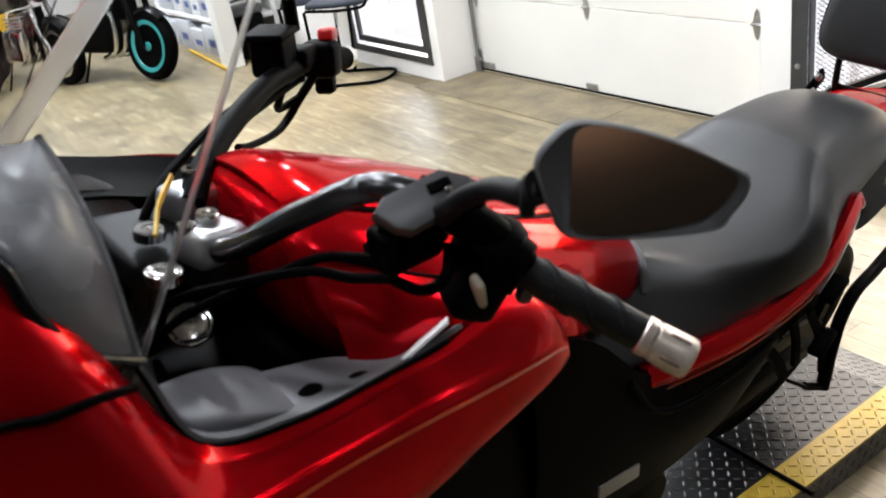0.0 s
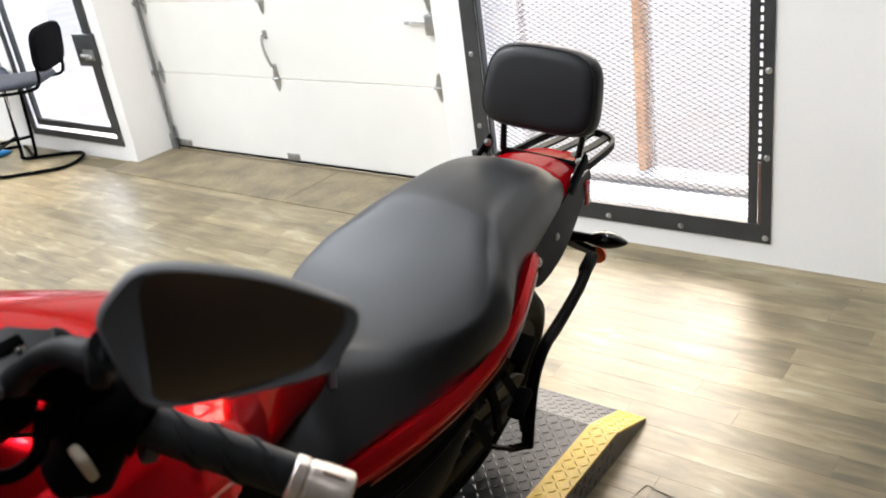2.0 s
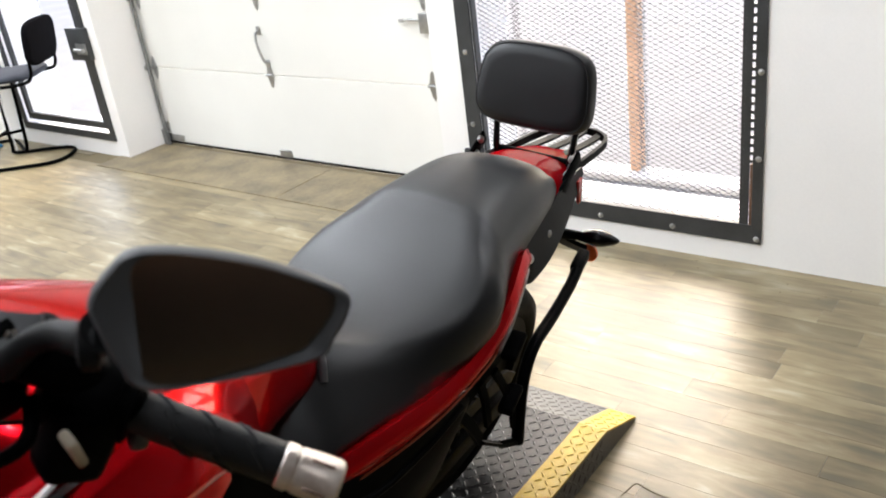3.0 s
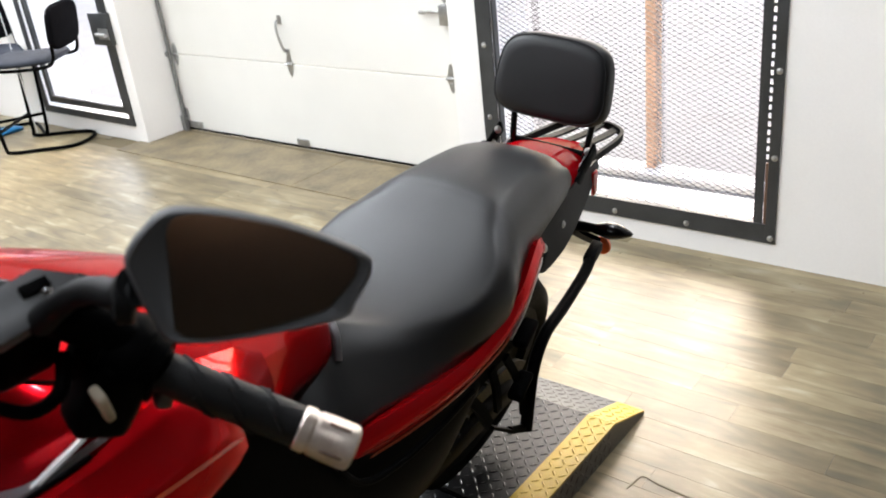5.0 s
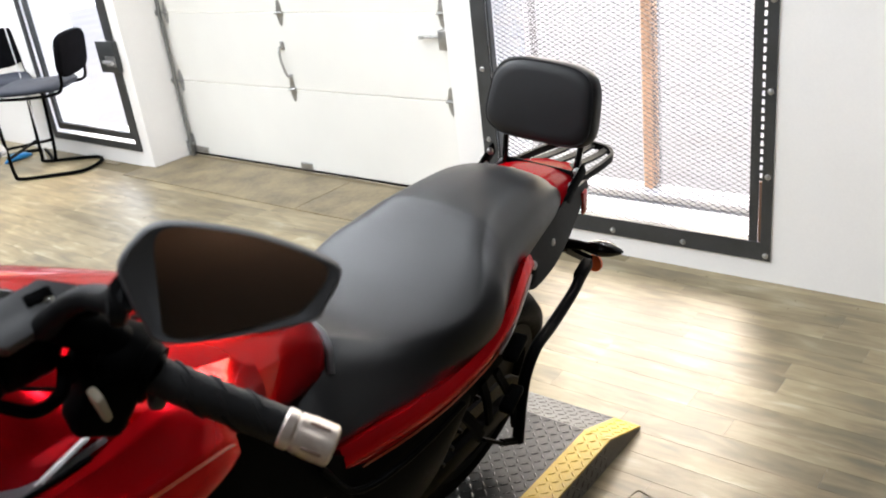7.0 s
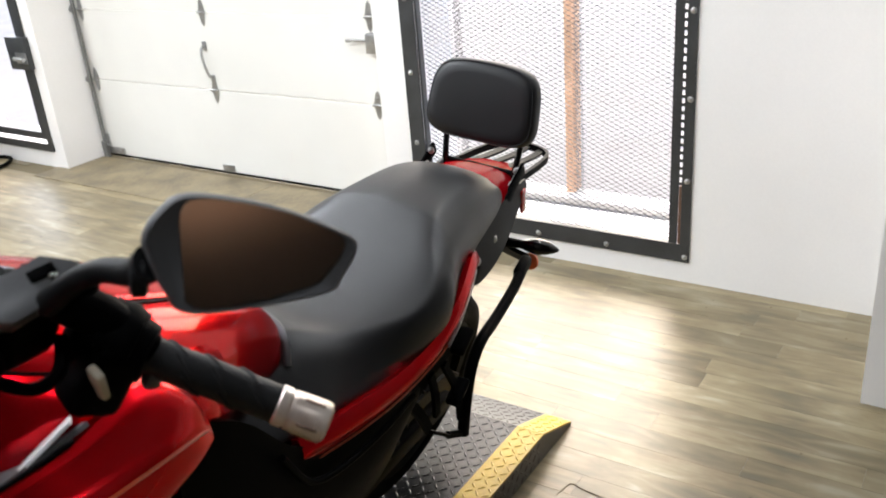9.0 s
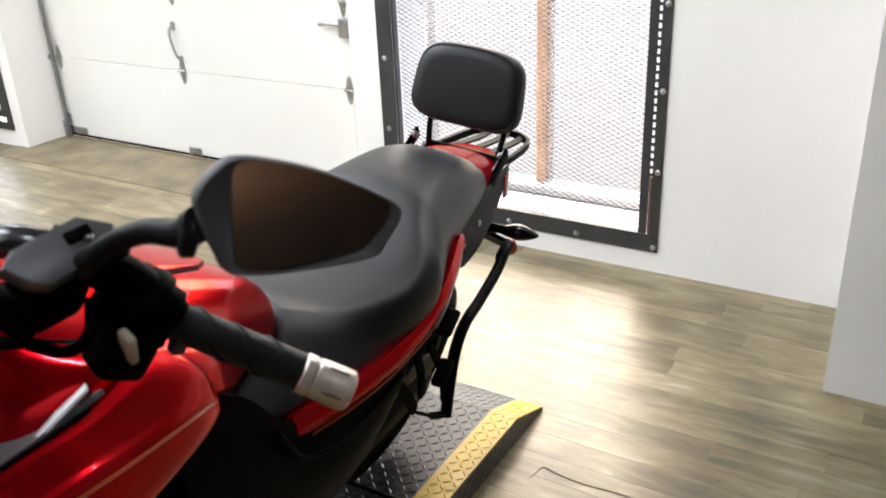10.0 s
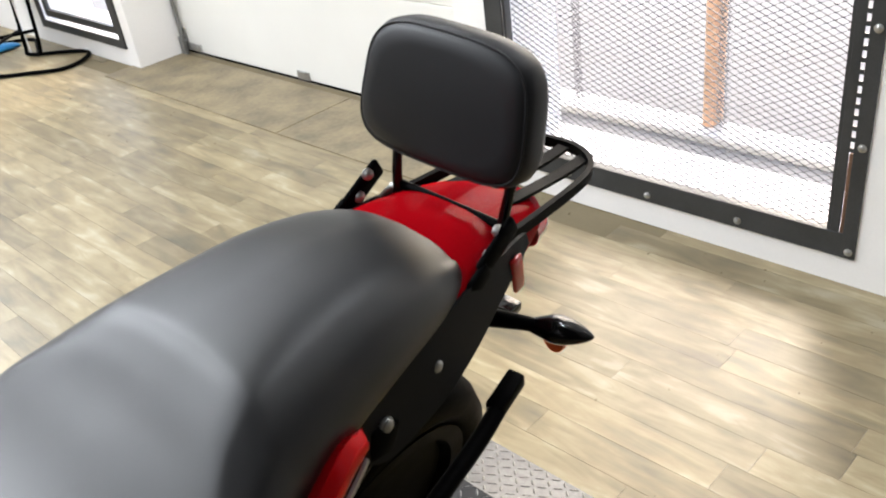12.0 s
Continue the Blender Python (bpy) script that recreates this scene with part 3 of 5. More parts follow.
# the low service platform
def platform():
    t = thing("platform", pose(0, 0, 0), "black diamond-plate platform with worn yellow edge stripes", "platform")
    z, y0, y1, xr, xb = 0.085, 1.178, 1.86, 2.40, 2.215
    for x0, x1 in ((-0.6, 1.728), (1.742, xb)):
        part("deck_plate", span(x0, x1, y0 + 0.088, y1 - 0.088, z - 0.006, z, 0.0), PLATE, t, smooth=0)
        part("edge_stripe", span(x0, x1, y0, y0 + 0.088, z - 0.006, z), YELLOW, t, "worn yellow painted edge", smooth=0)
        part("edge_stripe", span(x0, x1, y1 - 0.088, y1, z - 0.006, z), YELLOW, t, "worn yellow painted edge", smooth=0)
        part("side_skirt", span(x0, x1, y0, y0 + 0.006, 0.0, z - 0.006), PLATE_WORN, t, smooth=0)
        part("side_skirt", span(x0, x1, y1 - 0.006, y1, 0.0, z - 0.006), PLATE_WORN, t, smooth=0)

    def slope(ya, yb, lift=0.0):
        bm = bmesh.new()
        pr = [(xb, z + lift), (xr, 0.014 + lift), (xr, 0.008), (xb, z - 0.006)]
        a = [bm.verts.new((x, ya, q)) for x, q in pr]
        b = [bm.verts.new((x, yb, q)) for x, q in pr]
        bm.faces.new(a)
        bm.faces.new(b[::-1])
        for i in range(4):
            bm.faces.new((a[i], b[i], b[(i + 1) % 4], a[(i + 1) % 4]))
        return bm
    # ramp plate paler than the deck: wear, plus window light in the colour
    part("ramp_plate", slope(y0 + 0.088, y1 - 0.088), PLATE_LUG, t, smooth=0)
    part("ramp_stripe", slope(y0, y0 + 0.088), YELLOW, t, "worn yellow painted edge", smooth=0)
    part("ramp_stripe", slope(y1 - 0.088, y1), YELLOW, t, "worn yellow painted edge", smooth=0)
    for ya in (y0, y1 - 0.006):
        bm = bmesh.new()
        pr = [(xb, z - 0.006), (xr, 0.008), (xr, 0.0), (xb, 0.0)]
        a = [bm.verts.new((x, ya, q)) for x, q in pr]
        b = [bm.verts.new((x, ya + 0.006, q)) for x, q in pr]
        bm.faces.new(a)
        bm.faces.new(b[::-1])
        for i in range(4):
            bm.faces.new((a[i], b[i], b[(i + 1) % 4], a[(i + 1) % 4]))
        part("side_skirt", bm, PLATE_WORN, t, smooth=0)
    part("joint_rod", tube([(1.735, 1.15, z + 0.002), (1.735, 1.80, z + 0.002)], 0.007, straight=True, seg=8), BLACK, t)

    def lugs(name, mat, ya, yb, xa, xb_, at):
        verts, faces = [], []
        p = 0.0262
        i = 0
        x = xa + p / 2
        while x < xb_ - p * 0.3:
            j = 0
            y = ya + p / 2
            while y < yb - p * 0.3:
                ang = radians(45) if (i + j) % 2 else radians(-45)
                c, s = math.cos(ang), math.sin(ang)
                k = len(verts)
                for u, v, w in ((-0.0125, 0, 0), (-0.004, 0.0032, 0), (0.004, 0.0032, 0), (0.0125, 0, 0), (0.004, -0.0032, 0), (-0.004, -0.0032, 0), (-0.006, 0, 0.0022), (0.006, 0, 0.0022)):
                    verts.append(at(x + c * u - s * v, y + s * u + c * v, w + 0.0002))
                faces += [(k, k + 5, k + 6), (k, k + 6, k + 1), (k + 1, k + 6, k + 7, k + 2), (k + 2, k + 7, k + 3), (k + 3, k + 7, k + 4), (k + 4, k + 7, k + 6, k + 5)]
                y += p
                j += 1
            x += p
            i += 1
        me = bpy.data.meshes.new(name)
        me.from_pydata(verts, [], faces)
        me.materials.append(mat)
        ob = new(name, me)
        ob.parent = t
        tagged(ob, kind="stuff")
    flat = lambda x, y, w: (x, y, z + w)
    fall = (z - 0.014) / (xr - xb)
    ramp = lambda x, y, w: (x, y, z - (x - xb) * fall + w)
    side = lambda x, y, w: (x, y0 - w, y)
    lugs("tread_pattern", PLATE_LUG, y0 + 0.09, y1 - 0.09, 0.2, xb, flat)
    lugs("tread_pattern", PLATE_WORN, y0 + 0.09, y1 - 0.09, xb, xr, ramp)
    lugs("stripe_pattern", YELLOW, y0, y0 + 0.088, 0.2, xb, flat)
    lugs("stripe_pattern", YELLOW, y0, y0 + 0.088, xb, xr, ramp)
    lugs("skirt_pattern", PLATE_WORN, 0.0, z - 0.008, 0.2, xb - 0.01, side)
    return t


platform()

# ---- the red motorcycle, leaning on its side stand ----
BIKE = pose(1.4, 1.275, 0.12, 0, 0, 4.5) @ pose(0, 0, 0, 8.0, 0, 0)


def wheel_parts(t, name, x, z, radius, width, rim_mat, spokes, disc=1):
    """A cast wheel about the y axis: tyre, rim, spokes, disc."""
    m = pose(x, 0, z, 90, 0, 0)
    r, w = radius, width / 2
    tyre = part(name, lathe([(r * 0.72, -w * 0.75), (r * 0.84, -w), (r * 0.94, -w * 0.85), (r * 0.99, -w * 0.4), (r, 0), (r * 0.99, w * 0.4), (r * 0.94, w * 0.85), (r * 0.84, w), (r * 0.72, w * 0.75), (r * 0.70, 0)], m, 48), RUBBER, t, "black road tyre on its wheel", 60)
    part("rim", lathe([(r * 0.60, -w * 0.6), (r * 0.64, -w * 0.86), (r * 0.745, -w * 0.88), (r * 0.70, -w * 0.5), (r * 0.70, w * 0.5), (r * 0.745, w * 0.88), (r * 0.64, w * 0.86), (r * 0.60, w * 0.6)], m, 48), rim_mat, tyre)
    bm = lathe([(0.012, -w), (r * 0.13, -w * 0.9), (r * 0.13, w * 0.9), (0.012, w)], m, 24)
    for k in range(spokes):
        a = 2 * math.pi * k / spokes
        c, s = math.cos(a), math.sin(a)
        bm = merge(bm, tube([(x + c * r * 0.1, 0, z + s * r * 0.1), (x + c * r * 0.66, 0, z + s * r * 0.66)], [0.018, 0.013], straight=True, seg=8))
    part("spokes_hub", bm, rim_mat, tyre)
    part("brake_disc", lathe([(r * 0.30, -0.0025), (r * 0.44, -0.0025), (r * 0.44, 0.0025), (r * 0.30, 0.0025)], m @ pose(0, 0, disc * w * 0.7), 40), STEEL, tyre, "bare steel brake disc")
    return tyre


def motorcycle():
    t = thing("motorcycle", BIKE, "red touring motorcycle with black seat, leaning on side stand", "motorcycle")

    # seat: x, half width of the top, its height, its crown, half width and height of the hem, centre, fullness of the shoulder
    rows = [(-0.43, 0.018, 0.862, 0.004, 0.130, 0.806, 0, 0.010), (-0.38, 0.028, 0.876, 0.004, 0.152, 0.806, 0, 0.010), (-0.33, 0.040, 0.900, 0.004, 0.162, 0.804, 0, 0.010), (-0.265, 0.058, 0.904, 0.004, 0.169, 0.797, 0, 0.010),
            (-0.17, 0.118, 0.872, 0.004, 0.182, 0.784, 0, 0.010), (-0.05, 0.178, 0.878, 0.005, 0.193, 0.777, 0, 0.012), (0.05, 0.166, 0.909, 0.005, 0.197, 0.794, 0, 0.024), (0.11, 0.134, 0.935, 0.007, 0.190, 0.816, 0.001, 0.028),
            (0.145, 0.122, 0.951, 0.009, 0.180, 0.825, 0.002, 0.025), (0.172, 0.117, 0.959, 0.011, 0.171, 0.831, 0.003, 0.023), (0.25, 0.108, 0.964, 0.014, 0.155, 0.846, 0.006, 0.019), (0.33, 0.102, 0.960, 0.014, 0.143, 0.853, 0.008, 0.017),
            (0.40, 0.098, 0.945, 0.014, 0.133, 0.856, 0.010, 0.014),
            (0.45, 0.093, 0.927, 0.014, 0.124, 0.858, 0.012, 0.010), (0.487, 0.084, 0.908, 0.013, 0.110, 0.861, 0.012, 0.007), (0.503, 0.070, 0.893, 0.010, 0.092, 0.864, 0.012, 0.005)]
    rings = []
    for x, wt, zt, crown, wb, zb, yc, full in smooth_path(rows, 110):
        ez = zt - crown
        half = [(wt * 0.5, zt - crown * 0.25), (wt * 0.82, zt - crown * 0.7), (wt + 0.002, ez - 0.006)]
        for k in (0.28, 0.58, 0.85):
            half.append((wt + (wb - wt) * k + full * math.sin(math.pi * k ** 0.8), ez + (zb - ez) * k))
        half += [(wb - 0.004, zb - 0.004), (wb * 0.8, zb - 0.010)]
        loop = [(0.0, zt)] + half + [(0.0, zb - 0.012)] + [(-y, z) for y, z in half[::-1]] + [(0.0, zt)]
        rings.append([(x - 0.010 * (y / 0.1) ** 2 * math.exp(-((x - 0.15) / 0.10) ** 2), yc + y, z) for y, z in smooth_path(loop, 73)[:-1]])
    seat = part("seat", skin(rings), VINYL, t, "smooth matt black vinyl two-level seat", 70)
    collar = [(-0.300, 0.092, 0.868), (-0.284, 0.078, 0.893), (-0.268, 0.054, 0.908), (-0.261, 0.028, 0.914), (-0.259, 0.0, 0.916)]
    # paler grey than the seat: the lip's highlight is put into its colour
    part("seat_lip", tube(collar + [(x, -y, z) for x, y, z in collar[-2::-1]], 0.0065, 40, 10), COLLAR, seat, "front lip of the seat, its highlight put into the grey", 70)

    # tank cover with a raised middle panel
    tank_rows = [(-0.885, 0.10, 1.225, 1.12, 0.01, 2.8, 0.5), (-0.872, 0.140, 1.250, 1.09, 0.008, 2.8, 0.5), (-0.82, 0.172, 1.248, 1.01, 0.004, 2.6, 0.48), (-0.73, 0.186, 1.210, 0.94, 0, 2.5, 0.46), (-0.60, 0.178, 1.146, 0.89, 0, 2.6, 0.46),
                 (-0.48, 0.146, 1.082, 0.86, 0, 2.7, 0.48), (-0.39, 0.114, 1.030, 0.85, 0, 2.8, 0.5), (-0.335, 0.096, 0.994, 0.84, 0, 2.9, 0.5), (-0.302, 0.082, 0.966, 0.83, 0, 2.8, 0.5), (-0.282, 0.062, 0.936, 0.83, 0, 2.6, 0.5), (-0.270, 0.035, 0.900, 0.83, 0, 2.2, 0.5)]
    tank = part("fuel_tank", oval_loft(tank_rows, 60, 48), RED, t, "glossy candy red tank cover", 60)
    dense = smooth_path(tank_rows, 300)

    def on_tank(x, k, lift=0.0):
        # a point of the cover at the fraction k of its half width
        q = min(dense, key=lambda r: abs(r[0] - x))
        zc = q[3] + (q[2] - q[3]) * q[6]
        return (x, q[4] + q[1] * k, zc + (q[2] - zc) * (1 - abs(k) ** q[5]) ** (1 / q[5]) + lift)
    part("tank_ridge", sheet([[on_tank(x, -k, -0.003), on_tank(x, -k * 0.93, 0.007), on_tank(x, 0, 0.011), on_tank(x, k * 0.93, 0.007), on_tank(x, k, -0.003)] for x, k in
                              ((-0.862, 0.50), (-0.81, 0.52), (-0.72, 0.52), (-0.62, 0.52), (-0.52, 0.50), (-0.44, 0.42), (-0.40, 0.28))], 0.004, 36, 20), RED, tank, "raised red tank panel", 50)
    for k in (-1, 1):
        part("ridge_seam", tube([on_tank(x, k * q, 0.001) for x, q in ((-0.862, 0.515), (-0.81, 0.535), (-0.72, 0.535), (-0.62, 0.535), (-0.52, 0.515), (-0.44, 0.435))], 0.0022, 36, 6), BLACK_GLOSS, tank)
        # flared panel between the cover and the fairing
        part("tank_flare", sheet([[on_tank(x, k * 0.90, 0.001), (x, k * ya, za), (x, k * yb, zb), (x, k * (yb + 0.004), zb - 0.02)] for x, ya, za, yb, zb in
                                  ((-0.868, 0.150, 1.172, 0.166, 1.118), (-0.82, 0.188, 1.158, 0.206, 1.116), (-0.74, 0.205, 1.138, 0.220, 1.108), (-0.66, 0.206, 1.100, 0.219, 1.072), (-0.58, 0.196, 1.058, 0.208, 1.030), (-0.50, 0.158, 1.000, 0.160, 0.97))], 0.006, 34, 16), RED, tank, "flared red tank side panel", 50)
        part("flare_seam", tube([on_tank(x, k * 0.905, 0.003) for x in (-0.862, -0.82, -0.76, -0.70, -0.65)], 0.0018, 30, 6), BLACK_GLOSS, tank)
    part("side_vent", box((-0.81, -0.158, 1.212), (0.03, 0.012, 0.022), 0.003, (-40, 20, 0)), BLACK, tank)

    # side fairings, left built and mirrored
    def rise(x, s):
        # the far side stands higher, as the machine leans
        return 0.0 if s < 0 else max(0.0, 0.02 + min(0.30, -0.7 - x) * 0.28)

    for s in (-1, 1):
        rows = []
        for x, zt, yt, y1, z1, y2, z2, yb, zb in (
                (-1.44, 1.27, 0.12, 0.17, 1.18, 0.20, 1.02, 0.18, 0.74), (-1.32, 1.375, 0.175, 0.235, 1.29, 0.27, 1.11, 0.26, 0.80), (-1.22, 1.405, 0.195, 0.258, 1.31, 0.300, 1.13, 0.295, 0.85), (-1.145, 1.375, 0.208, 0.268, 1.295, 0.310, 1.14, 0.31, 0.91),
                (-1.10, 1.292, 0.230, 0.272, 1.240, 0.310, 1.135, 0.320, 0.96), (-1.055, 1.18, 0.240, 0.266, 1.163, 0.300, 1.127, 0.316, 1.00), (-0.97, 1.145, 0.240, 0.256, 1.134, 0.287, 1.116, 0.302, 1.015), (-0.86, 1.138, 0.240, 0.253, 1.131, 0.282, 1.103, 0.290, 1.022),
                (-0.795, 1.130, 0.235, 0.248, 1.1225, 0.276, 1.089, 0.281, 1.025), (-0.70, 1.130, 0.218, 0.246, 1.104, 0.2615, 1.066, 0.263, 1.019), (-0.65, 1.105, 0.218, 0.239, 1.087, 0.2485, 1.049, 0.249, 1.013), (-0.622, 1.052, 0.228, 0.234, 1.046, 0.238, 1.031, 0.237, 1.010)):
            k = rise(x, s)
            zt, z1 = zt + k, z1 + k
            rows.append([(x, s * yt, zt), (x, s * (yt + y1) / 2 * 1.012, (zt * 0.56 + z1 * 0.44)), (x, s * y1, z1), (x, s * (y1 * 0.45 + y2 * 0.55), (z1 + z2) / 2), (x, s * y2, z2), (x, s * yb, zb), (x, s * (yb - 0.035), zb - 0.03)])
        f = part("side_fairing", sheet(rows, 0.006, 56, 37), RED, t, "glossy candy red side fairing", 60)
        part("pinstripe", tube([(-1.055, s * 0.3015, 1.126), (-0.97, s * 0.2885, 1.115), (-0.86, s * 0.2835, 1.102), (-0.795, s * 0.2775, 1.088), (-0.70, s * 0.263, 1.065), (-0.65, s * 0.250, 1.048), (-0.630, s * 0.242, 1.036)], 0.0018, 24, 6), ORANGE, f, "thin orange pinstripe")
        part("cowl_seam", tube([(x, s * y, z + rise(x, s)) for x, y, z in [(-1.088, 0.244, 1.262), (-1.11, 0.261, 1.279), (-1.127, 0.269, 1.287), (-1.153, 0.272, 1.293), (-1.175, 0.269, 1.299), (-1.23, 0.262, 1.306)]], 0.0035, 30, 8), BLACK, f, "black gap between fairing and cowl")
        # dark grey inner panel between fairing edge and tank, with a raised pocket lid
        rows = [[(x, s * ya, za + rise(x, s)), (x, s * ym, zm + rise(x, s)), (x, s * yb, zb + rise(x, s))] for x, ya, za, ym, zm, yb, zb in
                ((-1.078, 0.228, 1.262, 0.205, 1.250, 0.17, 1.225), (-1.052, 0.236, 1.175, 0.195, 1.160, 0.130, 1.155), (-0.97, 0.237, 1.143, 0.195, 1.128, 0.135, 1.128), (-0.885, 0.237, 1.136, 0.198, 1.118, 0.150, 1.110), (-0.83, 0.232, 1.132, 0.208, 1.115, 0.185, 1.102), (-0.765, 0.226, 1.130, 0.215, 1.122, 0.202, 1.114))]
        p = part("inner_panel", sheet(rows, 0.005, 26, 10), PANEL_GREY if s < 0 else BLACK, t, "grey plastic inner panel with round hole" if s < 0 else "black plastic inner panel")
        if s > 0:
            part("inner_pocket", sheet([[(-1.025, 0.160, 1.262), (-0.985, 0.160, 1.252), (-0.955, 0.165, 1.226)], [(-1.025, 0.150, 1.232), (-0.98, 0.150, 1.222), (-0.94, 0.155, 1.198)], [(-1.025, 0.132, 1.205), (-0.975, 0.132, 1.195), (-0.925, 0.137, 1.172)]], 0.006, 14, 12), PALE_PANEL, p, "pale grey inner pocket", 60)
        if s < 0:
            part("panel_edge", tube([(-1.08, s * 0.230, 1.266), (-1.054, s * 0.239, 1.178), (-0.97, s * 0.240, 1.147), (-0.86, s * 0.240, 1.140), (-0.79, s * 0.233, 1.132)], 0.0022, 30, 8), BLACK, p)
            part("pocket_lid", oval_loft([(-1.052, 0.024, 1.160, 1.12, s * 0.165, 4.0, 0.6), (-1.045, 0.038, 1.170, 1.12, s * 0.167, 4.5, 0.6), (-1.00, 0.046, 1.158, 1.11, s * 0.17, 5.0, 0.7), (-0.965, 0.045, 1.143, 1.10, s * 0.172, 5.0, 0.7), (-0.953, 0.038, 1.136, 1.09, s * 0.172, 4.0, 0.7)], 26, 36), PANEL_GREY, p, "raised grey pocket lid", 50)
            part("panel_hole", lathe([(0.0125, -0.004), (0.0125, 0.0012), (0.011, 0.0014)], Matrix.Translation((-0.928, s * 0.192, 1.1255)) @ pose(0, 0, 0, s * 12, 4, 0), 24), BLACK, p)
            part("screw", merge(lathe([(0.010, 0.0), (0.010, 0.0022), (0.007, 0.0026)], Matrix.Translation((-0.883, s * 0.207, 1.124)) @ pose(0, 0, 0, s * 20, 4, 0), 20), bolt((-0.883, s * 0.207, 1.126), (0, -s * 0.3, 1), 0.004, 0.003)), BLACK, p)
            # pale triangular wing at the end of the panel
            part("panel_wing", sheet([[(-0.858, s * 0.229, 1.132), (-0.856, s * 0.223, 1.128)], [(-0.82, s * 0.229, 1.142), (-0.80, s * 0.205, 1.128)], [(-0.786, s * 0.227, 1.149), (-0.758, s * 0.192, 1.129)]], 0.003, 10, 5), WHITE_PLASTIC, p, "pale wing at the panel end")
        # black liner inside the fairing
        part("fairing_liner", sheet([[(x, s * y, z + rise(x, s)), (x, s * (y - 0.005), 1.08), (x, s * (y - 0.01), 0.90)] for x, y, z in ((-1.36, 0.185, 1.31), (-1.22, 0.196, 1.385), (-1.14, 0.205, 1.36), (-1.095, 0.220, 1.27), (-1.05, 0.226, 1.165), (-0.97, 0.228, 1.13), (-0.86, 0.226, 1.12), (-0.75, 0.212, 1.11))], 0.003, 24, 8), BLACK, t)
        # red lower panel under the seat
        rows = [[(x, s * y, za), (x, s * (y + 0.010), (za + zb) / 2), (x, s * (y + 0.002), zb)] for x, y, za, zb in
                ((-0.375, 0.166, 0.806, 0.756), (-0.24, 0.187, 0.798, 0.746), (-0.12, 0.198, 0.792, 0.744), (0.0, 0.199, 0.797, 0.750), (0.09, 0.193, 0.828, 0.770), (0.15, 0.180, 0.852, 0.79), (0.20, 0.166, 0.866, 0.806), (0.235, 0.156, 0.855, 0.815))]
        sp = part("side_panel", sheet(rows, 0.02, 30, 8), RED, t, "glossy red strip panel under the seat", 60)
        part("pinstripe", tube([(-0.36, s * 0.171, 0.750), (-0.24, s * 0.191, 0.743), (-0.12, s * 0.202, 0.741), (0.0, s * 0.203, 0.747), (0.06, s * 0.199, 0.758)], 0.0018, 20, 6), ORANGE, sp)
        part("trim_strip", flat_bar([(0.04, s * 0.203, 0.752), (0.10, s * 0.195, 0.768), (0.16, s * 0.181, 0.786), (0.22, s * 0.165, 0.804), (0.235, s * 0.160, 0.809)], 0.008, 0.004), ALU, sp, "bare aluminium trim strip")
        # black lower cover with a swooping top edge
        rows = [[(x, s * y, za), (x, s * (y + 0.012), (za + zb) / 2), (x, s * (y - 0.01), zb)] for x, y, za, zb in
                ((-0.62, 0.17, 1.0, 0.60), (-0.50, 0.172, 0.93, 0.56), (-0.38, 0.172, 0.80, 0.54), (-0.24, 0.176, 0.745, 0.54), (-0.12, 0.176, 0.735, 0.56), (-0.03, 0.17, 0.735, 0.62), (0.03, 0.16, 0.74, 0.67))]
        part("frame_cover", sheet(rows, 0.012, 26, 10), BLACK, t, "matt black plastic frame cover", 60)
        part("cover_lip", tube([(-0.44, s * 0.186, 0.83), (-0.38, s * 0.19, 0.742), (-0.30, s * 0.195, 0.714), (-0.18, s * 0.197, 0.705), (-0.07, s * 0.192, 0.703)], 0.006, 24, 8), BLACK, t)

    # tail cowl
    tail = part("tail_cowl", oval_loft([(0.40, 0.120, 0.90, 0.80, 0.010, 2.8, 0.5), (0.48, 0.124, 0.892, 0.785, 0.012, 2.8, 0.5), (0.56, 0.112, 0.888, 0.775, 0.013, 2.8, 0.5), (0.66, 0.090, 0.868, 0.765, 0.014, 2.8, 0.5), (0.735, 0.066, 0.842, 0.765, 0.015, 2.6, 0.5), (0.77, 0.04, 0.82, 0.775, 0.015, 2.4, 0.5)], 26, 36), RED_DARK, t, "glossy deep red tail cowl under the rack", 60)
    part("side_reflector", box((0.592, -0.108, 0.818), (0.024, 0.008, 0.062), 0.004, (0, -12, 0), 3), RED_LENS, tail, "red side reflector")
    part("tail_light", oval_loft([(0.74, 0.062, 0.80, 0.735, 0.015, 2.6, 0.5), (0.785, 0.050, 0.79, 0.738, 0.015, 2.6, 0.5), (0.80, 0.025, 0.78, 0.75, 0.015, 2.4, 0.5)], 10, 20), RED_LENS, t, "red tail light lens")
    part("tail_underside", oval_loft([(0.10, 0.115, 0.79, 0.66, 0, 3, 0.5), (0.35, 0.10, 0.80, 0.69, 0.005, 3, 0.5), (0.60, 0.07, 0.785, 0.70, 0.012, 3, 0.5), (0.72, 0.05, 0.77, 0.71, 0.015, 3, 0.5)], 16, 24), BLACK, t, "matt black tail underside", 60)
    fender = part("rear_fender", flat_bar([(0.60, 0.015, 0.70), (0.67, 0.0, 0.655), (0.71, -0.03, 0.615), (0.735, -0.075, 0.59)], 0.05, 0.012, (0, 1, 0)), BLACK, t, "black rear fender bracket")
    part("plate_light", box((0.705, -0.01, 0.628), (0.05, 0.04, 0.02), 0.004), BLACK_GLOSS, fender)
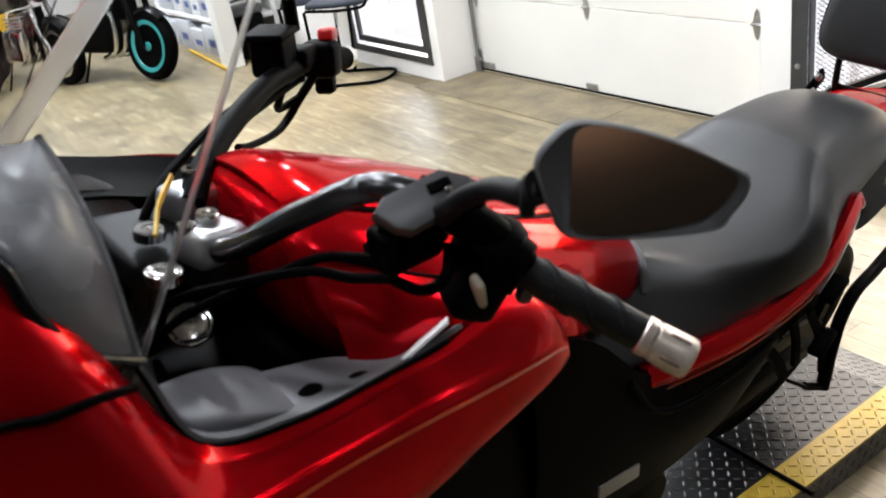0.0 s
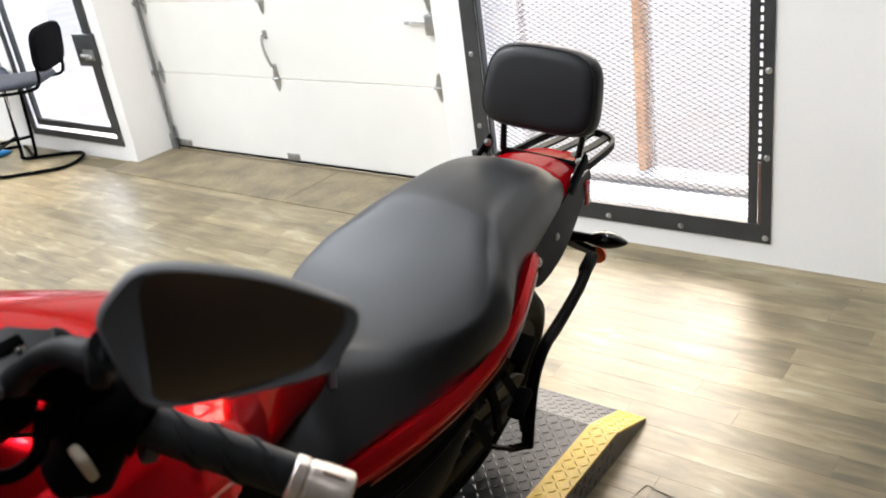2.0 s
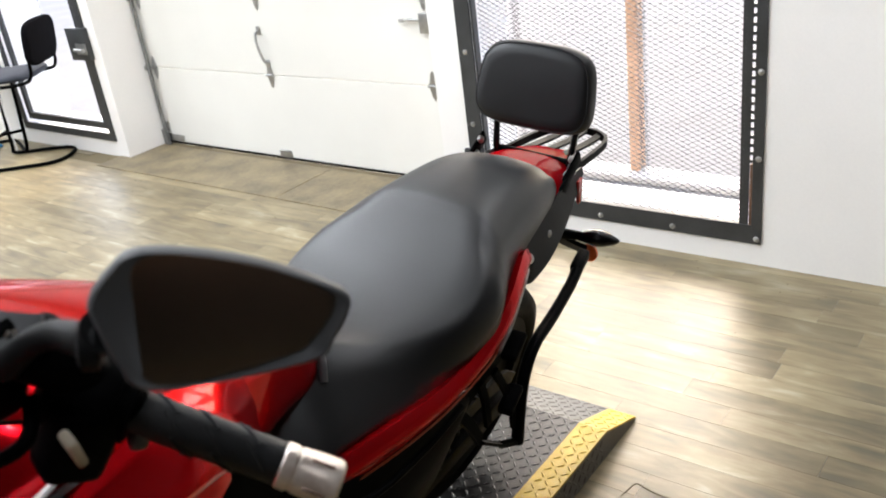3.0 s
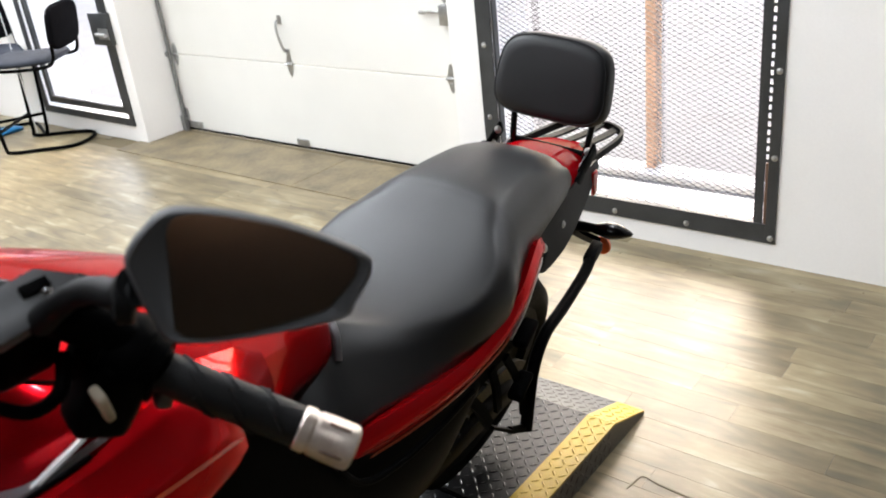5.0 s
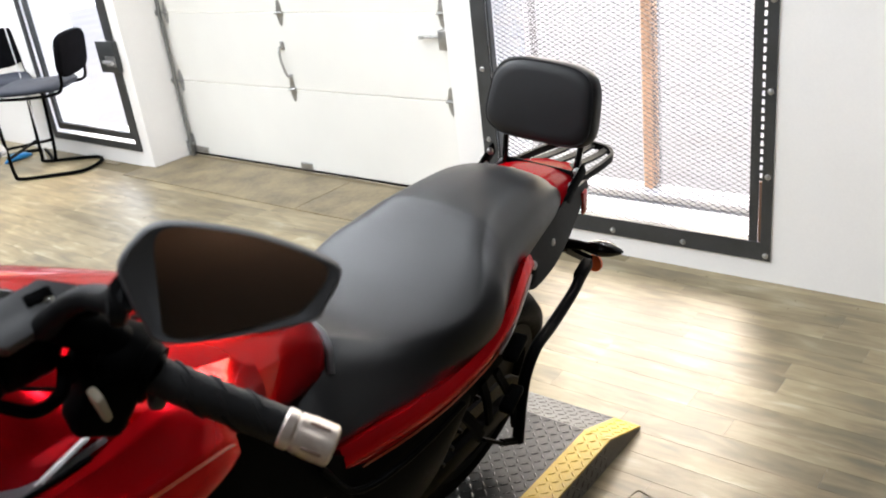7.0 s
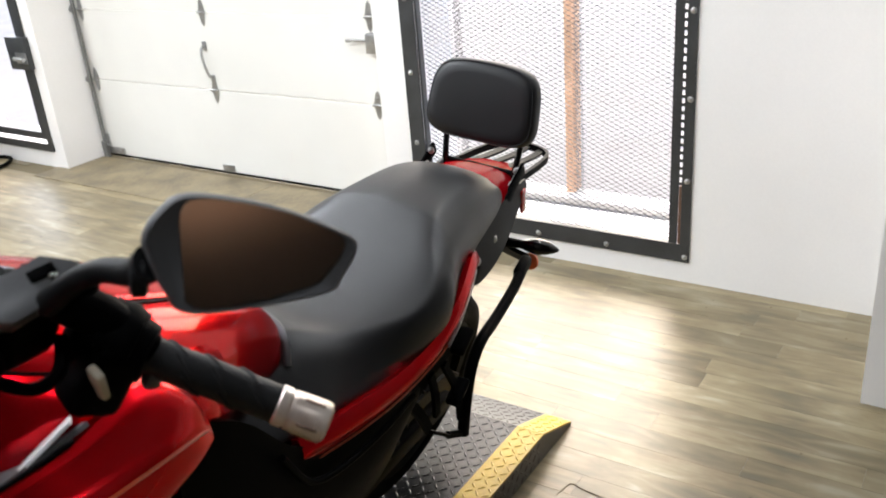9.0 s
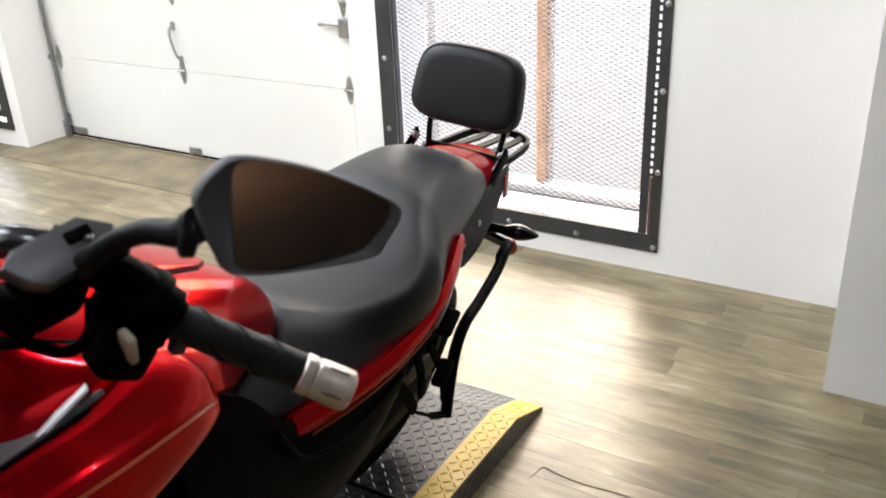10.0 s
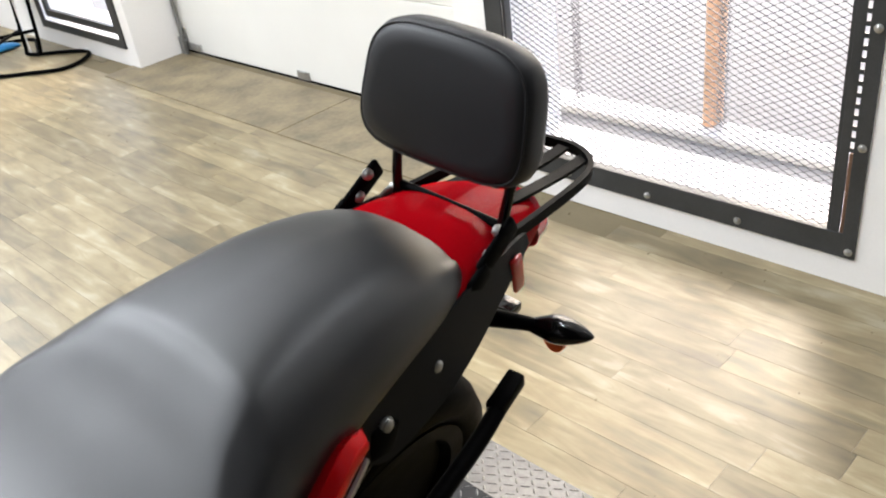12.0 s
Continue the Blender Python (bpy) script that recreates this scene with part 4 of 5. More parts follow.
    part("plate_reflector", lathe([(0.023, 0.0), (0.023, 0.006), (0.019, 0.010)], pose(0.737, -0.088, 0.582, 10, 96, 0), 24), ORANGE_LENS, fender, "orange round reflector")

    # under-seat body, engine, wheels
    part("steering_shroud", oval_loft([(-1.22, 0.14, 1.12, 0.70, 0, 3, 0.5), (-1.05, 0.20, 1.10, 0.65, 0, 3, 0.5), (-0.92, 0.215, 1.075, 0.6, 0, 3, 0.5), (-0.80, 0.20, 1.06, 0.55, 0, 3, 0.5), (-0.6, 0.165, 0.98, 0.5, 0, 3, 0.5), (-0.45, 0.15, 0.88, 0.45, 0, 3, 0.5)], 22, 24), BLACK, t, "matt black shroud round the steering head", 60)
    part("inner_body", oval_loft([(-0.66, 0.13, 0.98, 0.55, 0, 3, 0.5), (-0.50, 0.155, 0.88, 0.5, 0, 3, 0.5), (-0.34, 0.160, 0.80, 0.48, 0, 3, 0.5), (-0.1, 0.165, 0.775, 0.5, 0, 3, 0.5), (0.1, 0.14, 0.79, 0.6, 0, 3, 0.5), (0.3, 0.115, 0.82, 0.68, 0, 3, 0.5)], 22, 24), BLACK, t, "matt black inner body", 60)
    lean = pose(0, 0.0, 0.85, 11, 0, 0) @ pose(0, 0, -0.85)
    low = []
    low += [part("engine", merge(box((-0.42, 0, 0.36), (0.58, 0.30, 0.32), 0.05), box((-0.55, 0, 0.60), (0.38, 0.28, 0.28), 0.05), lathe([(0.13, -0.03), (0.13, 0.0), (0.115, 0.022), (0.05, 0.03)], pose(-0.30, -0.16, 0.36, 90, 0, 0), 36), lathe([(0.09, -0.03), (0.09, 0.0), (0.075, 0.018)], pose(-0.55, -0.16, 0.34, 90, 0, 0), 32)), DARK_METAL, t, "dark parallel-twin engine block")]
    low += [wheel_parts(t, "rear_tyre", 0.44, 0.262, 0.31, 0.14, DARK_METAL, 10, -1), wheel_parts(t, "front_tyre", -1.20, 0.262, 0.31, 0.12, DARK_METAL, 10)]
    low += [part("swingarm", merge(box((0.12, -0.11, 0.31), (0.70, 0.035, 0.07), 0.012, (0, 3, 0)), box((0.12, 0.11, 0.31), (0.70, 0.035, 0.07), 0.012, (0, 3, 0))), DARK_METAL, t, "dark steel swingarm")]
    low += [part("chain_guard", flat_bar([(-0.15, -0.125, 0.46), (0.1, -0.125, 0.45), (0.35, -0.12, 0.42), (0.45, -0.12, 0.36)], 0.05, 0.01, (0, 0, 1)), BLACK, t)]
    low += [part("shock_spring", merge(*[tube([(0.02 + 0.10 * k, -0.14, 0.46 + 0.12 * k), (0.02 + 0.10 * k + 0.004, -0.14, 0.465 + 0.12 * k)], 0.03, straight=True, seg=12) for k in (0.0, 0.25, 0.5, 0.75, 1.0)]), DARK_METAL, t, "dark shock absorber spring")]
    low += [part("exhaust", merge(tube([(-0.7, 0.14, 0.28), (-0.3, 0.2, 0.2), (0.1, 0.2, 0.24), (0.3, 0.2, 0.30)], 0.03, 24, 12), tube([(0.25, 0.21, 0.29), (0.36, 0.21, 0.31), (0.62, 0.215, 0.37)], [0.045, 0.06, 0.055], 16, 16)), STEEL, t, "steel exhaust silencer")]
    for ob in low:
        for piece in [ob] + list(ob.children):
            piece.data.transform(lean)
    for s in (-1, 1):
        part("fork_leg", tube([(-0.995, s * 0.105, 1.10), (-1.07, s * 0.105 + 0.01, 0.80), (-1.20, s * 0.105 + 0.11, 0.262)], [0.022, 0.024, 0.028], straight=True, seg=14), BLACK_GLOSS, t)
        part("foot_peg", merge(tube([(-0.42, s * 0.16, 0.36), (-0.42, s * 0.30, 0.36)], 0.014, straight=True), box((-0.42, s * 0.25, 0.378), (0.05, 0.10, 0.014), 0.005)), RUBBER, t)
    part("shift_cover_emblem", box((-0.47, -0.20, 0.665), (0.10, 0.004, 0.022), 0.001, (-10, 14, 3)), ALU, t, "bare metal strip on the cover")
    part("side_stand", tube([(-0.30, -0.13, 0.24), (-0.27, -0.13, 0.10), (-0.25, -0.15, -0.0145)], 0.013, 12, 10), BLACK, t)
    mud = part("front_mudguard", sheet([[(-1.20 + 0.335 * math.cos(a), -0.075, 0.285 + 0.335 * math.sin(a) - 0.02), (-1.20 + 0.345 * math.cos(a), 0, 0.285 + 0.345 * math.sin(a)), (-1.20 + 0.335 * math.cos(a), 0.075, 0.285 + 0.335 * math.sin(a) - 0.02)] for a in (0.3, 0.8, 1.3, 1.8, 2.3, 2.7)], 0.004, 20, 8), RED, t, "glossy red front mudguard", 60)
    mud.data.transform(lean @ pose(0, 0, -0.023))

    # backrest: pad on two posts
    pad = []
    for d, sc in ((-0.028, 0.80), (-0.026, 0.90), (-0.020, 0.965), (-0.008, 1.0), (0.012, 1.0), (0.022, 0.975), (0.028, 0.92), (0.031, 0.8)):
        ring = []
        for i in range(56):
            a = 2 * math.pi * i / 56
            c, s = math.cos(a), math.sin(a)
            z = 0.089 * math.copysign(abs(s) ** 0.5, s)
            wid = 0.140 - 0.014 * (z / 0.089 + 1) / 2
            y = wid * math.copysign(abs(c) ** 0.46, c)
            arch = 0.006 * (1 - (y / 0.14) ** 2) * (1 if z > 0 else 0.2)
            k = 0.14 * (1 - sc)
            ring.append((d, y - math.copysign(min(k, abs(y)), y), z + arch - math.copysign(min(k, abs(z)), z)))
        pad.append(ring)
    piping = tube([pad[2][i % 56] for i in range(57)], 0.0017, straight=True, seg=6, caps=False)
    bm = skin(pad)
    bm.transform(pose(0.613, 0.022, 1.028, 0, 12, 0) @ Matrix.Diagonal((1.15, 1.025, 1.03, 1)))
    padob = part("backrest_pad", bm, PAD_VINYL, t, "padded black vinyl passenger backrest", 60)
    piping.transform(pose(0.613, 0.022, 1.028, 0, 12, 0) @ Matrix.Diagonal((1.15, 1.025, 1.03, 1)))
    part("piping", piping, PAD_VINYL, padob)
    bm = skin([[(0.030 + (0.012 if k else 0), 0.118 * math.copysign(abs(math.cos(a)) ** 0.5, math.cos(a)), 0.068 * math.copysign(abs(math.sin(a)) ** 0.5, math.sin(a))) for a in (2 * math.pi * i / 40 for i in range(40))] for k in (0, 1)])
    bm.transform(pose(0.613, 0.020, 1.026, 0, 12, 0))
    part("pad_back", bm, BLACK, padob)
    for s in (-1, 1):
        yc = 0.014
        part("backrest_post", tube([(0.590, yc + s * 0.088, 0.842), (0.597, yc + s * 0.094, 0.90), (0.612, yc + s * 0.100, 0.98)], [0.009, 0.0075, 0.0075], 14, 10), BLACK_GLOSS, t)
        # grey side plates that carry the rack
        rows = [[(x, yc * 0.6 + s * y1, z1), (x, yc * 0.6 + s * y2, z2)] for x, y1, z1, y2, z2 in
                ((0.245, 0.140, 0.812, 0.146, 0.775), (0.27, 0.138, 0.838, 0.148, 0.752), (0.31, 0.133, 0.845, 0.148, 0.740), (0.40, 0.127, 0.856, 0.143, 0.748), (0.48, 0.121, 0.864, 0.133, 0.770), (0.54, 0.116, 0.868, 0.124, 0.800), (0.60, 0.108, 0.864, 0.114, 0.828), (0.63, 0.103, 0.858, 0.108, 0.842))]
        pl = part("side_plate", sheet(rows, 0.006, 20, 8), PLATE_BLACK, t, "satin black side plate with steel bolts")
        for c in ((0.398, -0.132, 0.802), (0.293, -0.144, 0.796)):
            part("bolt", bolt((c[0], yc * 0.6 - s * c[1], c[2]), (0, s, 0.1), 0.0085, 0.006), STEEL, pl)
        part("plate_lip", box((0.285, yc * 0.6 + s * 0.137, 0.772), (0.05, 0.02, 0.05), 0.006, (0, 20, 0)), BLACK, pl)
        mount = part("rack_mount", flat_bar([(0.515, yc + s * 0.106, 0.832), (0.55, yc + s * 0.102, 0.85), (0.595, yc + s * 0.096, 0.868)], 0.026, 0.006, (0, 0, 1), straight=True), STEEL, t, "bare steel rack mount")
        for c in ((0.575, 0.106, 0.858), (0.535, 0.112, 0.843)):
            part("bolt", bolt((c[0], yc + s * c[1], c[2]), (0, s, 0), 0.007, 0.007), GOLD, mount)
        # signals
        sg = part("turn_signal", tube([(0.63, yc + s * 0.04, 0.672), (0.655, yc + s * 0.08, 0.666), (0.67, yc + s * 0.105, 0.662)], [0.016, 0.013, 0.011], straight=True), BLACK, t, "black turn signal with smoked lens")
        bm = oval_loft([(-0.048, 0.010, 0.010, -0.010, 0, 2, 0.5), (-0.030, 0.018, 0.016, -0.014, 0, 2, 0.5), (-0.004, 0.027, 0.022, -0.019, 0, 2, 0.5), (0.022, 0.022, 0.017, -0.015, 0, 2, 0.5), (0.044, 0.010, 0.007, -0.008, 0, 2, 0.5), (0.052, 0.002, 0.002, -0.003, 0, 2, 0.5)], 20, 18)
        bm.transform(pose(0.690, yc + s * 0.140, 0.655, 0, 6, s * 62))
        body = part("signal_body", bm, BLACK_GLOSS, sg, smooth=60)
    for s in (-1, 1):
        hb = part("rack_hinge", merge(box((0.548, 0.014 + s * 0.118, 0.885), (0.085, 0.010, 0.034), 0.006, (0, -28, 0)), box((0.50, 0.014 + s * 0.122, 0.858), (0.05, 0.010, 0.03), 0.004, (0, -28, 0))), BLACK, t, "black rack hinge bracket")
        for c in ((0.555, -0.122, 0.905), (0.535, -0.122, 0.878)):
            part("bolt", bolt((c[0], 0.014 + s * 0.112, c[2]), (-0.4, -s, 0.4), 0.007, 0.006), STEEL, hb)
    # luggage rack
    yc = 0.015
    loop = [(0.545, yc - 0.096, 0.862), (0.64, yc - 0.094, 0.852), (0.80, yc - 0.086, 0.838), (0.868, yc - 0.070, 0.832), (0.905, yc - 0.03, 0.829), (0.91, yc + 0.02, 0.828), (0.885, yc + 0.065, 0.831), (0.80, yc + 0.086, 0.838), (0.64, yc + 0.094, 0.852), (0.545, yc + 0.096, 0.862)]
    rack = part("luggage_rack", flat_bar(loop, 0.018, 0.009, (0, 0, 1), 60), BLACK, t, "black steel luggage rack")
    for y in (-0.045, 0.0, 0.045):
        part("rack_slat", flat_bar([(0.60, yc + y, 0.870), (0.80, yc + y, 0.838), (0.90, yc + y, 0.83)], 0.006, 0.020, (0, 0, 1)), BLACK, rack)
    part("cross_bar", tube([(0.600, yc - 0.094, 0.876), (0.600, yc + 0.094, 0.876)], 0.007, straight=True), BLACK, rack)

    # saddlebag stay, peg bracket
    stay = part("saddlebag_stay", tube([(0.103, -0.217, 0.505), (0.116, -0.213, 0.59), (0.144, -0.206, 0.642), (0.20, -0.198, 0.672), (0.29, -0.188, 0.672), (0.41, -0.175, 0.682), (0.47, -0.166, 0.692)], 0.0125, 34, 12), BLACK, t, "black tubular saddlebag stay")
    part("stay_block", box((0.497, -0.160, 0.697), (0.066, 0.026, 0.026), 0.005, (0, -10, 6)), BLACK, stay)
    part("stay_foot", merge(flat_bar([(0.108, -0.217, 0.505), (0.05, -0.208, 0.535), (-0.01, -0.198, 0.582)], 0.016, 0.006, (0, 1, 0), straight=True), tube([(0.108, -0.217, 0.505), (0.05, -0.208, 0.535)], 0.008, straight=True, seg=8)), BLACK, stay)
    # bracket plate with a cut-out, as four bars
    br = part("peg_bracket", merge(flat_bar([(-0.07, -0.172, 0.675), (0.0, -0.18, 0.71), (0.08, -0.186, 0.735)], 0.05, 0.008, (0, 0, 1)), flat_bar([(-0.01, -0.196, 0.585), (-0.03, -0.186, 0.63), (-0.055, -0.176, 0.668)], 0.022, 0.008, (1, 0, 0)),
                                   flat_bar([(0.02, -0.196, 0.60), (0.015, -0.192, 0.655), (0.005, -0.186, 0.70)], 0.018, 0.008, (1, 0, 0)), flat_bar([(0.095, -0.212, 0.55), (0.085, -0.205, 0.62), (0.05, -0.19, 0.70)], 0.016, 0.008, (1, 0, 0))), BLACK, t, "black cast passenger peg bracket")
    for c in ((0.095, -0.205, 0.733), (0.075, -0.212, 0.628)):
        part("peg_rubber", box(c, (0.07, 0.03, 0.018), 0.007, (0, -12, 8), 3), RUBBER, br)

    # windscreen, its dark lower garnish
    def edge(z, s):
        k = (z - 1.248) / 0.173
        return Vector((-1.071 + 0.116 * k, s * (0.205 - 0.015 * k), z))
    rows = []
    for z in (1.235, 1.31, 1.39, 1.47, 1.56):
        a, b = edge(z, -1), edge(z, 1)
        rows.append([tuple(a + (b - a) * q + Vector((-0.16 * (1 - (2 * q - 1) ** 2), 0, 0.02 * (1 - (2 * q - 1) ** 2)))) for q in (0, 0.12, 0.3, 0.5, 0.7, 0.88, 1)])
    scr = part("windscreen", sheet(rows, 0.004, 14, 24), SCREEN, t, "clear plastic windscreen", 60)
    part("screen_edge", tube([tuple(edge(z, -1)) for z in (1.235, 1.31, 1.39, 1.47, 1.56)], 0.0026, 16, 8), FROST, scr, "polished screen edge")
    # added strip: stands in for the screen's bright reflection at a grazing angle
    part("screen_edge", flat_bar([(-0.86, 0.165, 1.47), (-0.905, 0.167, 1.43), (-0.954, 0.168, 1.385), (-1.02, 0.170, 1.327), (-1.07, 0.172, 1.28)], 0.026, 0.005, (0.67, 0.2, -0.74), 24), FROST, scr, "added frosted strip for the bright grazing reflection of the screen", 60)
    rows = [[(-1.072, -0.21, 1.250), (-1.111, -0.225, 1.288), (-1.132, -0.225, 1.335), (-1.140, -0.21, 1.375), (-1.17, -0.19, 1.40)],
            [(-1.068, -0.198, 1.295), (-1.092, -0.205, 1.325), (-1.115, -0.20, 1.362), (-1.128, -0.19, 1.388), (-1.16, -0.17, 1.41)],
            [(-1.065, -0.182, 1.338), (-1.080, -0.182, 1.358), (-1.10, -0.175, 1.382), (-1.116, -0.165, 1.398), (-1.15, -0.15, 1.42)],
            [(-1.064, -0.150, 1.380), (-1.074, -0.150, 1.388), (-1.088, -0.146, 1.398), (-1.105, -0.138, 1.408), (-1.14, -0.125, 1.425)],
            [(-1.067, -0.112, 1.414), (-1.071, -0.113, 1.414), (-1.078, -0.114, 1.414), (-1.092, -0.112, 1.416), (-1.13, -0.105, 1.43)]]
    for i in range(1, 4):
        rows[i] = [(x - 0.006 * q, y - 0.020 * q, z + 0.008 * q) for (x, y, z), q in zip(rows[i], (0.0, 0.8, 1.0, 0.7, 0.0))]
    cowl = part("screen_garnish", sheet(rows, 0.005, 18, 14), GARNISH, t, "glossy grey cowl inside the screen", 60)
    part("garnish_rim", tube([(x + 0.001, y - 0.003, z + 0.006) for x, y, z in rows[0]], 0.006, 20, 10), BLACK_GLOSS, cowl, "black rubber rim of the cowl")
    part("garnish_edge", tube([r[0] for r in rows], 0.0035, 24, 8), GARNISH, cowl)
    part("meter", merge(box((-1.10, 0, 1.22), (0.10, 0.20, 0.06), 0.02, (0, 30, 0), 3)), BLACK, t, "black instrument cluster")

    # steering head
    head = part("top_bridge", merge(box((-0.960, 0.035, 1.205), (0.11, 0.14, 0.030), 0.010, (0, 12, 0), 3), box((-0.930, -0.040, 1.205), (0.058, 0.046, 0.05), 0.010, (0, 12, 16), 3)), PLATE_BLACK, t, "black top bridge with silver bar clamps")
    for c in ((-0.930, -0.040, 1.226), (-0.905, 0.058, 1.226)):
        part("bar_clamp", box(c, (0.064, 0.052, 0.040), 0.012, (0, 12, 16), 3), ALU, head, "silver handlebar clamp", 60)
    for c, r in (((-0.995, -0.075, 1.235), 0.018), ((-0.975, 0.0, 1.240), 0.016), ((-0.895, 0.062, 1.254), 0.012), ((-0.925, -0.032, 1.250), 0.012), ((-0.95, -0.035, 1.248), 0.010)):
        part("cap_bolt", lathe([(r, -0.006), (r, 0.004), (r * 0.85, 0.006), (r * 0.5, 0.006), (r * 0.45, 0.003)], Matrix.Translation(c) @ pose(0, 0, 0, 0, 12, 0), 24), CHROME, head)
    part("tag_strip", flat_bar([(-0.985, -0.05, 1.262), (-0.965, -0.02, 1.275), (-0.935, 0.01, 1.285)], 0.006, 0.003, (0, 0, 1)), YELLOW_PLASTIC, head, "narrow yellow tag strip")
    m = pose(-0.972, -0.036, 1.142, 34, -16, 0)
    ign = part("ignition_cap", lathe([(0.021, -0.012), (0.0235, -0.004), (0.0245, 0.0), (0.0235, 0.004), (0.021, 0.003), (0.012, 0.0015)], m, 32), CHROME, t, "round chrome-ringed cap with clear lens")
    part("lens", lathe([(0.020, 0.003), (0.018, 0.008), (0.010, 0.011), (0.003, 0.012)], m, 28), LENS, ign)

    # handlebar
    bar = part("handlebar", tube([(-0.945, -0.035, 1.228), (-0.935, -0.065, 1.230), (-0.918, -0.095, 1.243), (-0.897, -0.143, 1.277), (-0.881, -0.183, 1.303), (-0.868, -0.222, 1.327), (-0.853, -0.252, 1.336), (-0.825, -0.279, 1.320), (-0.79, -0.298, 1.286), (-0.766, -0.325, 1.244), (-0.744, -0.375, 1.223)], 0.0130, 80, 16), BAR, t, "satin dark metal handlebar")
    # same bar as the left; black stands in for its lack of highlight
    part("bar_arm", tube([(-0.915, 0.03, 1.235), (-0.885, 0.065, 1.247), (-0.814, 0.14, 1.250), (-0.703, 0.24, 1.246), (-0.608, 0.31, 1.231), (-0.54, 0.36, 1.212), (-0.49, 0.393, 1.189)], 0.0145, 50, 16), BLACK, bar, "right half of the bar, blacked for its missing highlight")
    g0, g1, g2 = Vector((-0.770, -0.318, 1.248)), Vector((-0.722, -0.413, 1.203)), Vector((-0.699, -0.459, 1.181))
    ax = (g2 - g0).normalized()
    grip = part("grip", tube([tuple(g0), tuple(g1)], 0.0165, straight=True, seg=24), GRIP, bar, "black rubber grip with raised ribs")
    q = ax.to_track_quat("Z", "Y").to_matrix().to_4x4()
    end = part("bar_end", lathe([(0.010, 0.0), (0.0165, 0.0005), (0.0178, 0.002), (0.0178, 0.0095), (0.0165, 0.0105), (0.0165, 0.0125), (0.0176, 0.0135), (0.0182, 0.03), (0.0186, 0.042), (0.0178, 0.0455), (0.0150, 0.0475), (0.005, 0.048)], Matrix.Translation(g1) @ q, 32), BAR_END, bar, "pale satin metal bar-end weight")
    # slots; a warm brown reflection is put into their colour
    for k in range(5):
        a = 0.5 + k * 2 * math.pi / 5
        part("slot", box((0.0184 * math.cos(a), 0.0184 * math.sin(a), 0.030), (0.0022, 0.0030, 0.018), 0.0008, (0, 0, math.degrees(a)), 1), SLOT_BROWN, end).data.transform(Matrix.Translation(g1) @ q)
    n1 = ax.orthogonal().normalized()
    n2 = ax.cross(n1)
    for k in range(8):
        for side in (0, 1):
            a0 = k * 1.05 + side * 3.1
            rib = tube([tuple(g0 + ax * (0.014 + 0.0105 * k + 0.0032 * j) + (n1 * math.cos(a0 + j * 0.16) + n2 * math.sin(a0 + j * 0.16)) * 0.0166) for j in range(7)], 0.0017, 12, 6)
            part("rib", rib, GRIP, grip)
    sw = part("switch_housing", merge(tube([tuple(g0 + ax * -0.062), tuple(g0 + ax * -0.054), tuple(g0 + ax * -0.020), tuple(g0 + ax * -0.008)], [0.024, 0.033, 0.036, 0.031], straight=True, seg=28), tube([tuple(g0 + ax * -0.009), tuple(g0 + ax * 0.004)], [0.028, 0.025], straight=True, seg=28),
                                      box((-0.806, -0.303, 1.242), (0.046, 0.040, 0.062), 0.010, (10, 28, -14), 3)), BLACK, bar, "black left switch housing")
    part("bar_sleeve", tube([(-0.838, -0.268, 1.329), (-0.820, -0.282, 1.316), (-0.79, -0.298, 1.286), (-0.770, -0.318, 1.250)], 0.0185, 20, 16), BLACK, sw)
    part("switch_lever", box((-0.822, -0.322, 1.252), (0.008, 0.016, 0.036), 0.0035, (20, -14, -14), 3), CREAM, sw, "cream switch lever")
    part("horn_button", box((-0.775, -0.328, 1.230), (0.014, 0.014, 0.018), 0.004, (10, 20, -20)), GREY_PLASTIC, sw)
    part("joint_line", tube([tuple(g0 + ax * -0.036 + (ax.orthogonal().normalized() * math.cos(w) + ax.cross(ax.orthogonal().normalized()) * math.sin(w)) * 0.0355) for w in (2 * math.pi * k / 24 for k in range(25))], 0.0012, straight=True, seg=5), BLACK_GLOSS, sw)
    hood = [(-0.890, -0.281, 1.337), (-0.877, -0.277, 1.345), (-0.826, -0.286, 1.354), (-0.806, -0.302, 1.345), (-0.816, -0.314, 1.334), (-0.872, -0.306, 1.324), (-0.882, -0.297, 1.327)]
    mid = Vector((-0.850, -0.295, 1.338))
    rings = []
    for sc, dep in ((0.86, 0.006), (0.95, 0.005), (1.0, 0.001), (1.0, -0.010), (0.9, -0.016), (0.6, -0.020)):
        rings.append([mid + (Vector(p) - mid) * sc + Vector((-0.25, -0.6, 0.75)) * dep for p in hood])
    lev = part("lever_bracket", skin(rings), HOOD, bar, "grey lever bracket cover", 30)
    for nm, c, d, bev, rot in (("bracket_body", (-0.842, -0.272, 1.296), (0.058, 0.030, 0.056), 0.010, (20, 8, 8)), ("cable_guide", (-0.880, -0.276, 1.298), (0.016, 0.026, 0.048), 0.006, (10, -14, 8)), ("clamp_block", (-0.802, -0.285, 1.312), (0.030, 0.032, 0.044), 0.012, (20, 10, 10))):
        part(nm, box(c, d, bev, rot, 3), BLACK, lev)
    part("slot", box((-0.836, -0.298, 1.348), (0.020, 0.008, 0.010), 0.002, (-52, -8, -16)), BLACK, lev)
    part("bolt", bolt((-0.832, -0.304, 1.347), (-0.2, -0.7, 0.7), 0.003, 0.002), CHROME, lev)
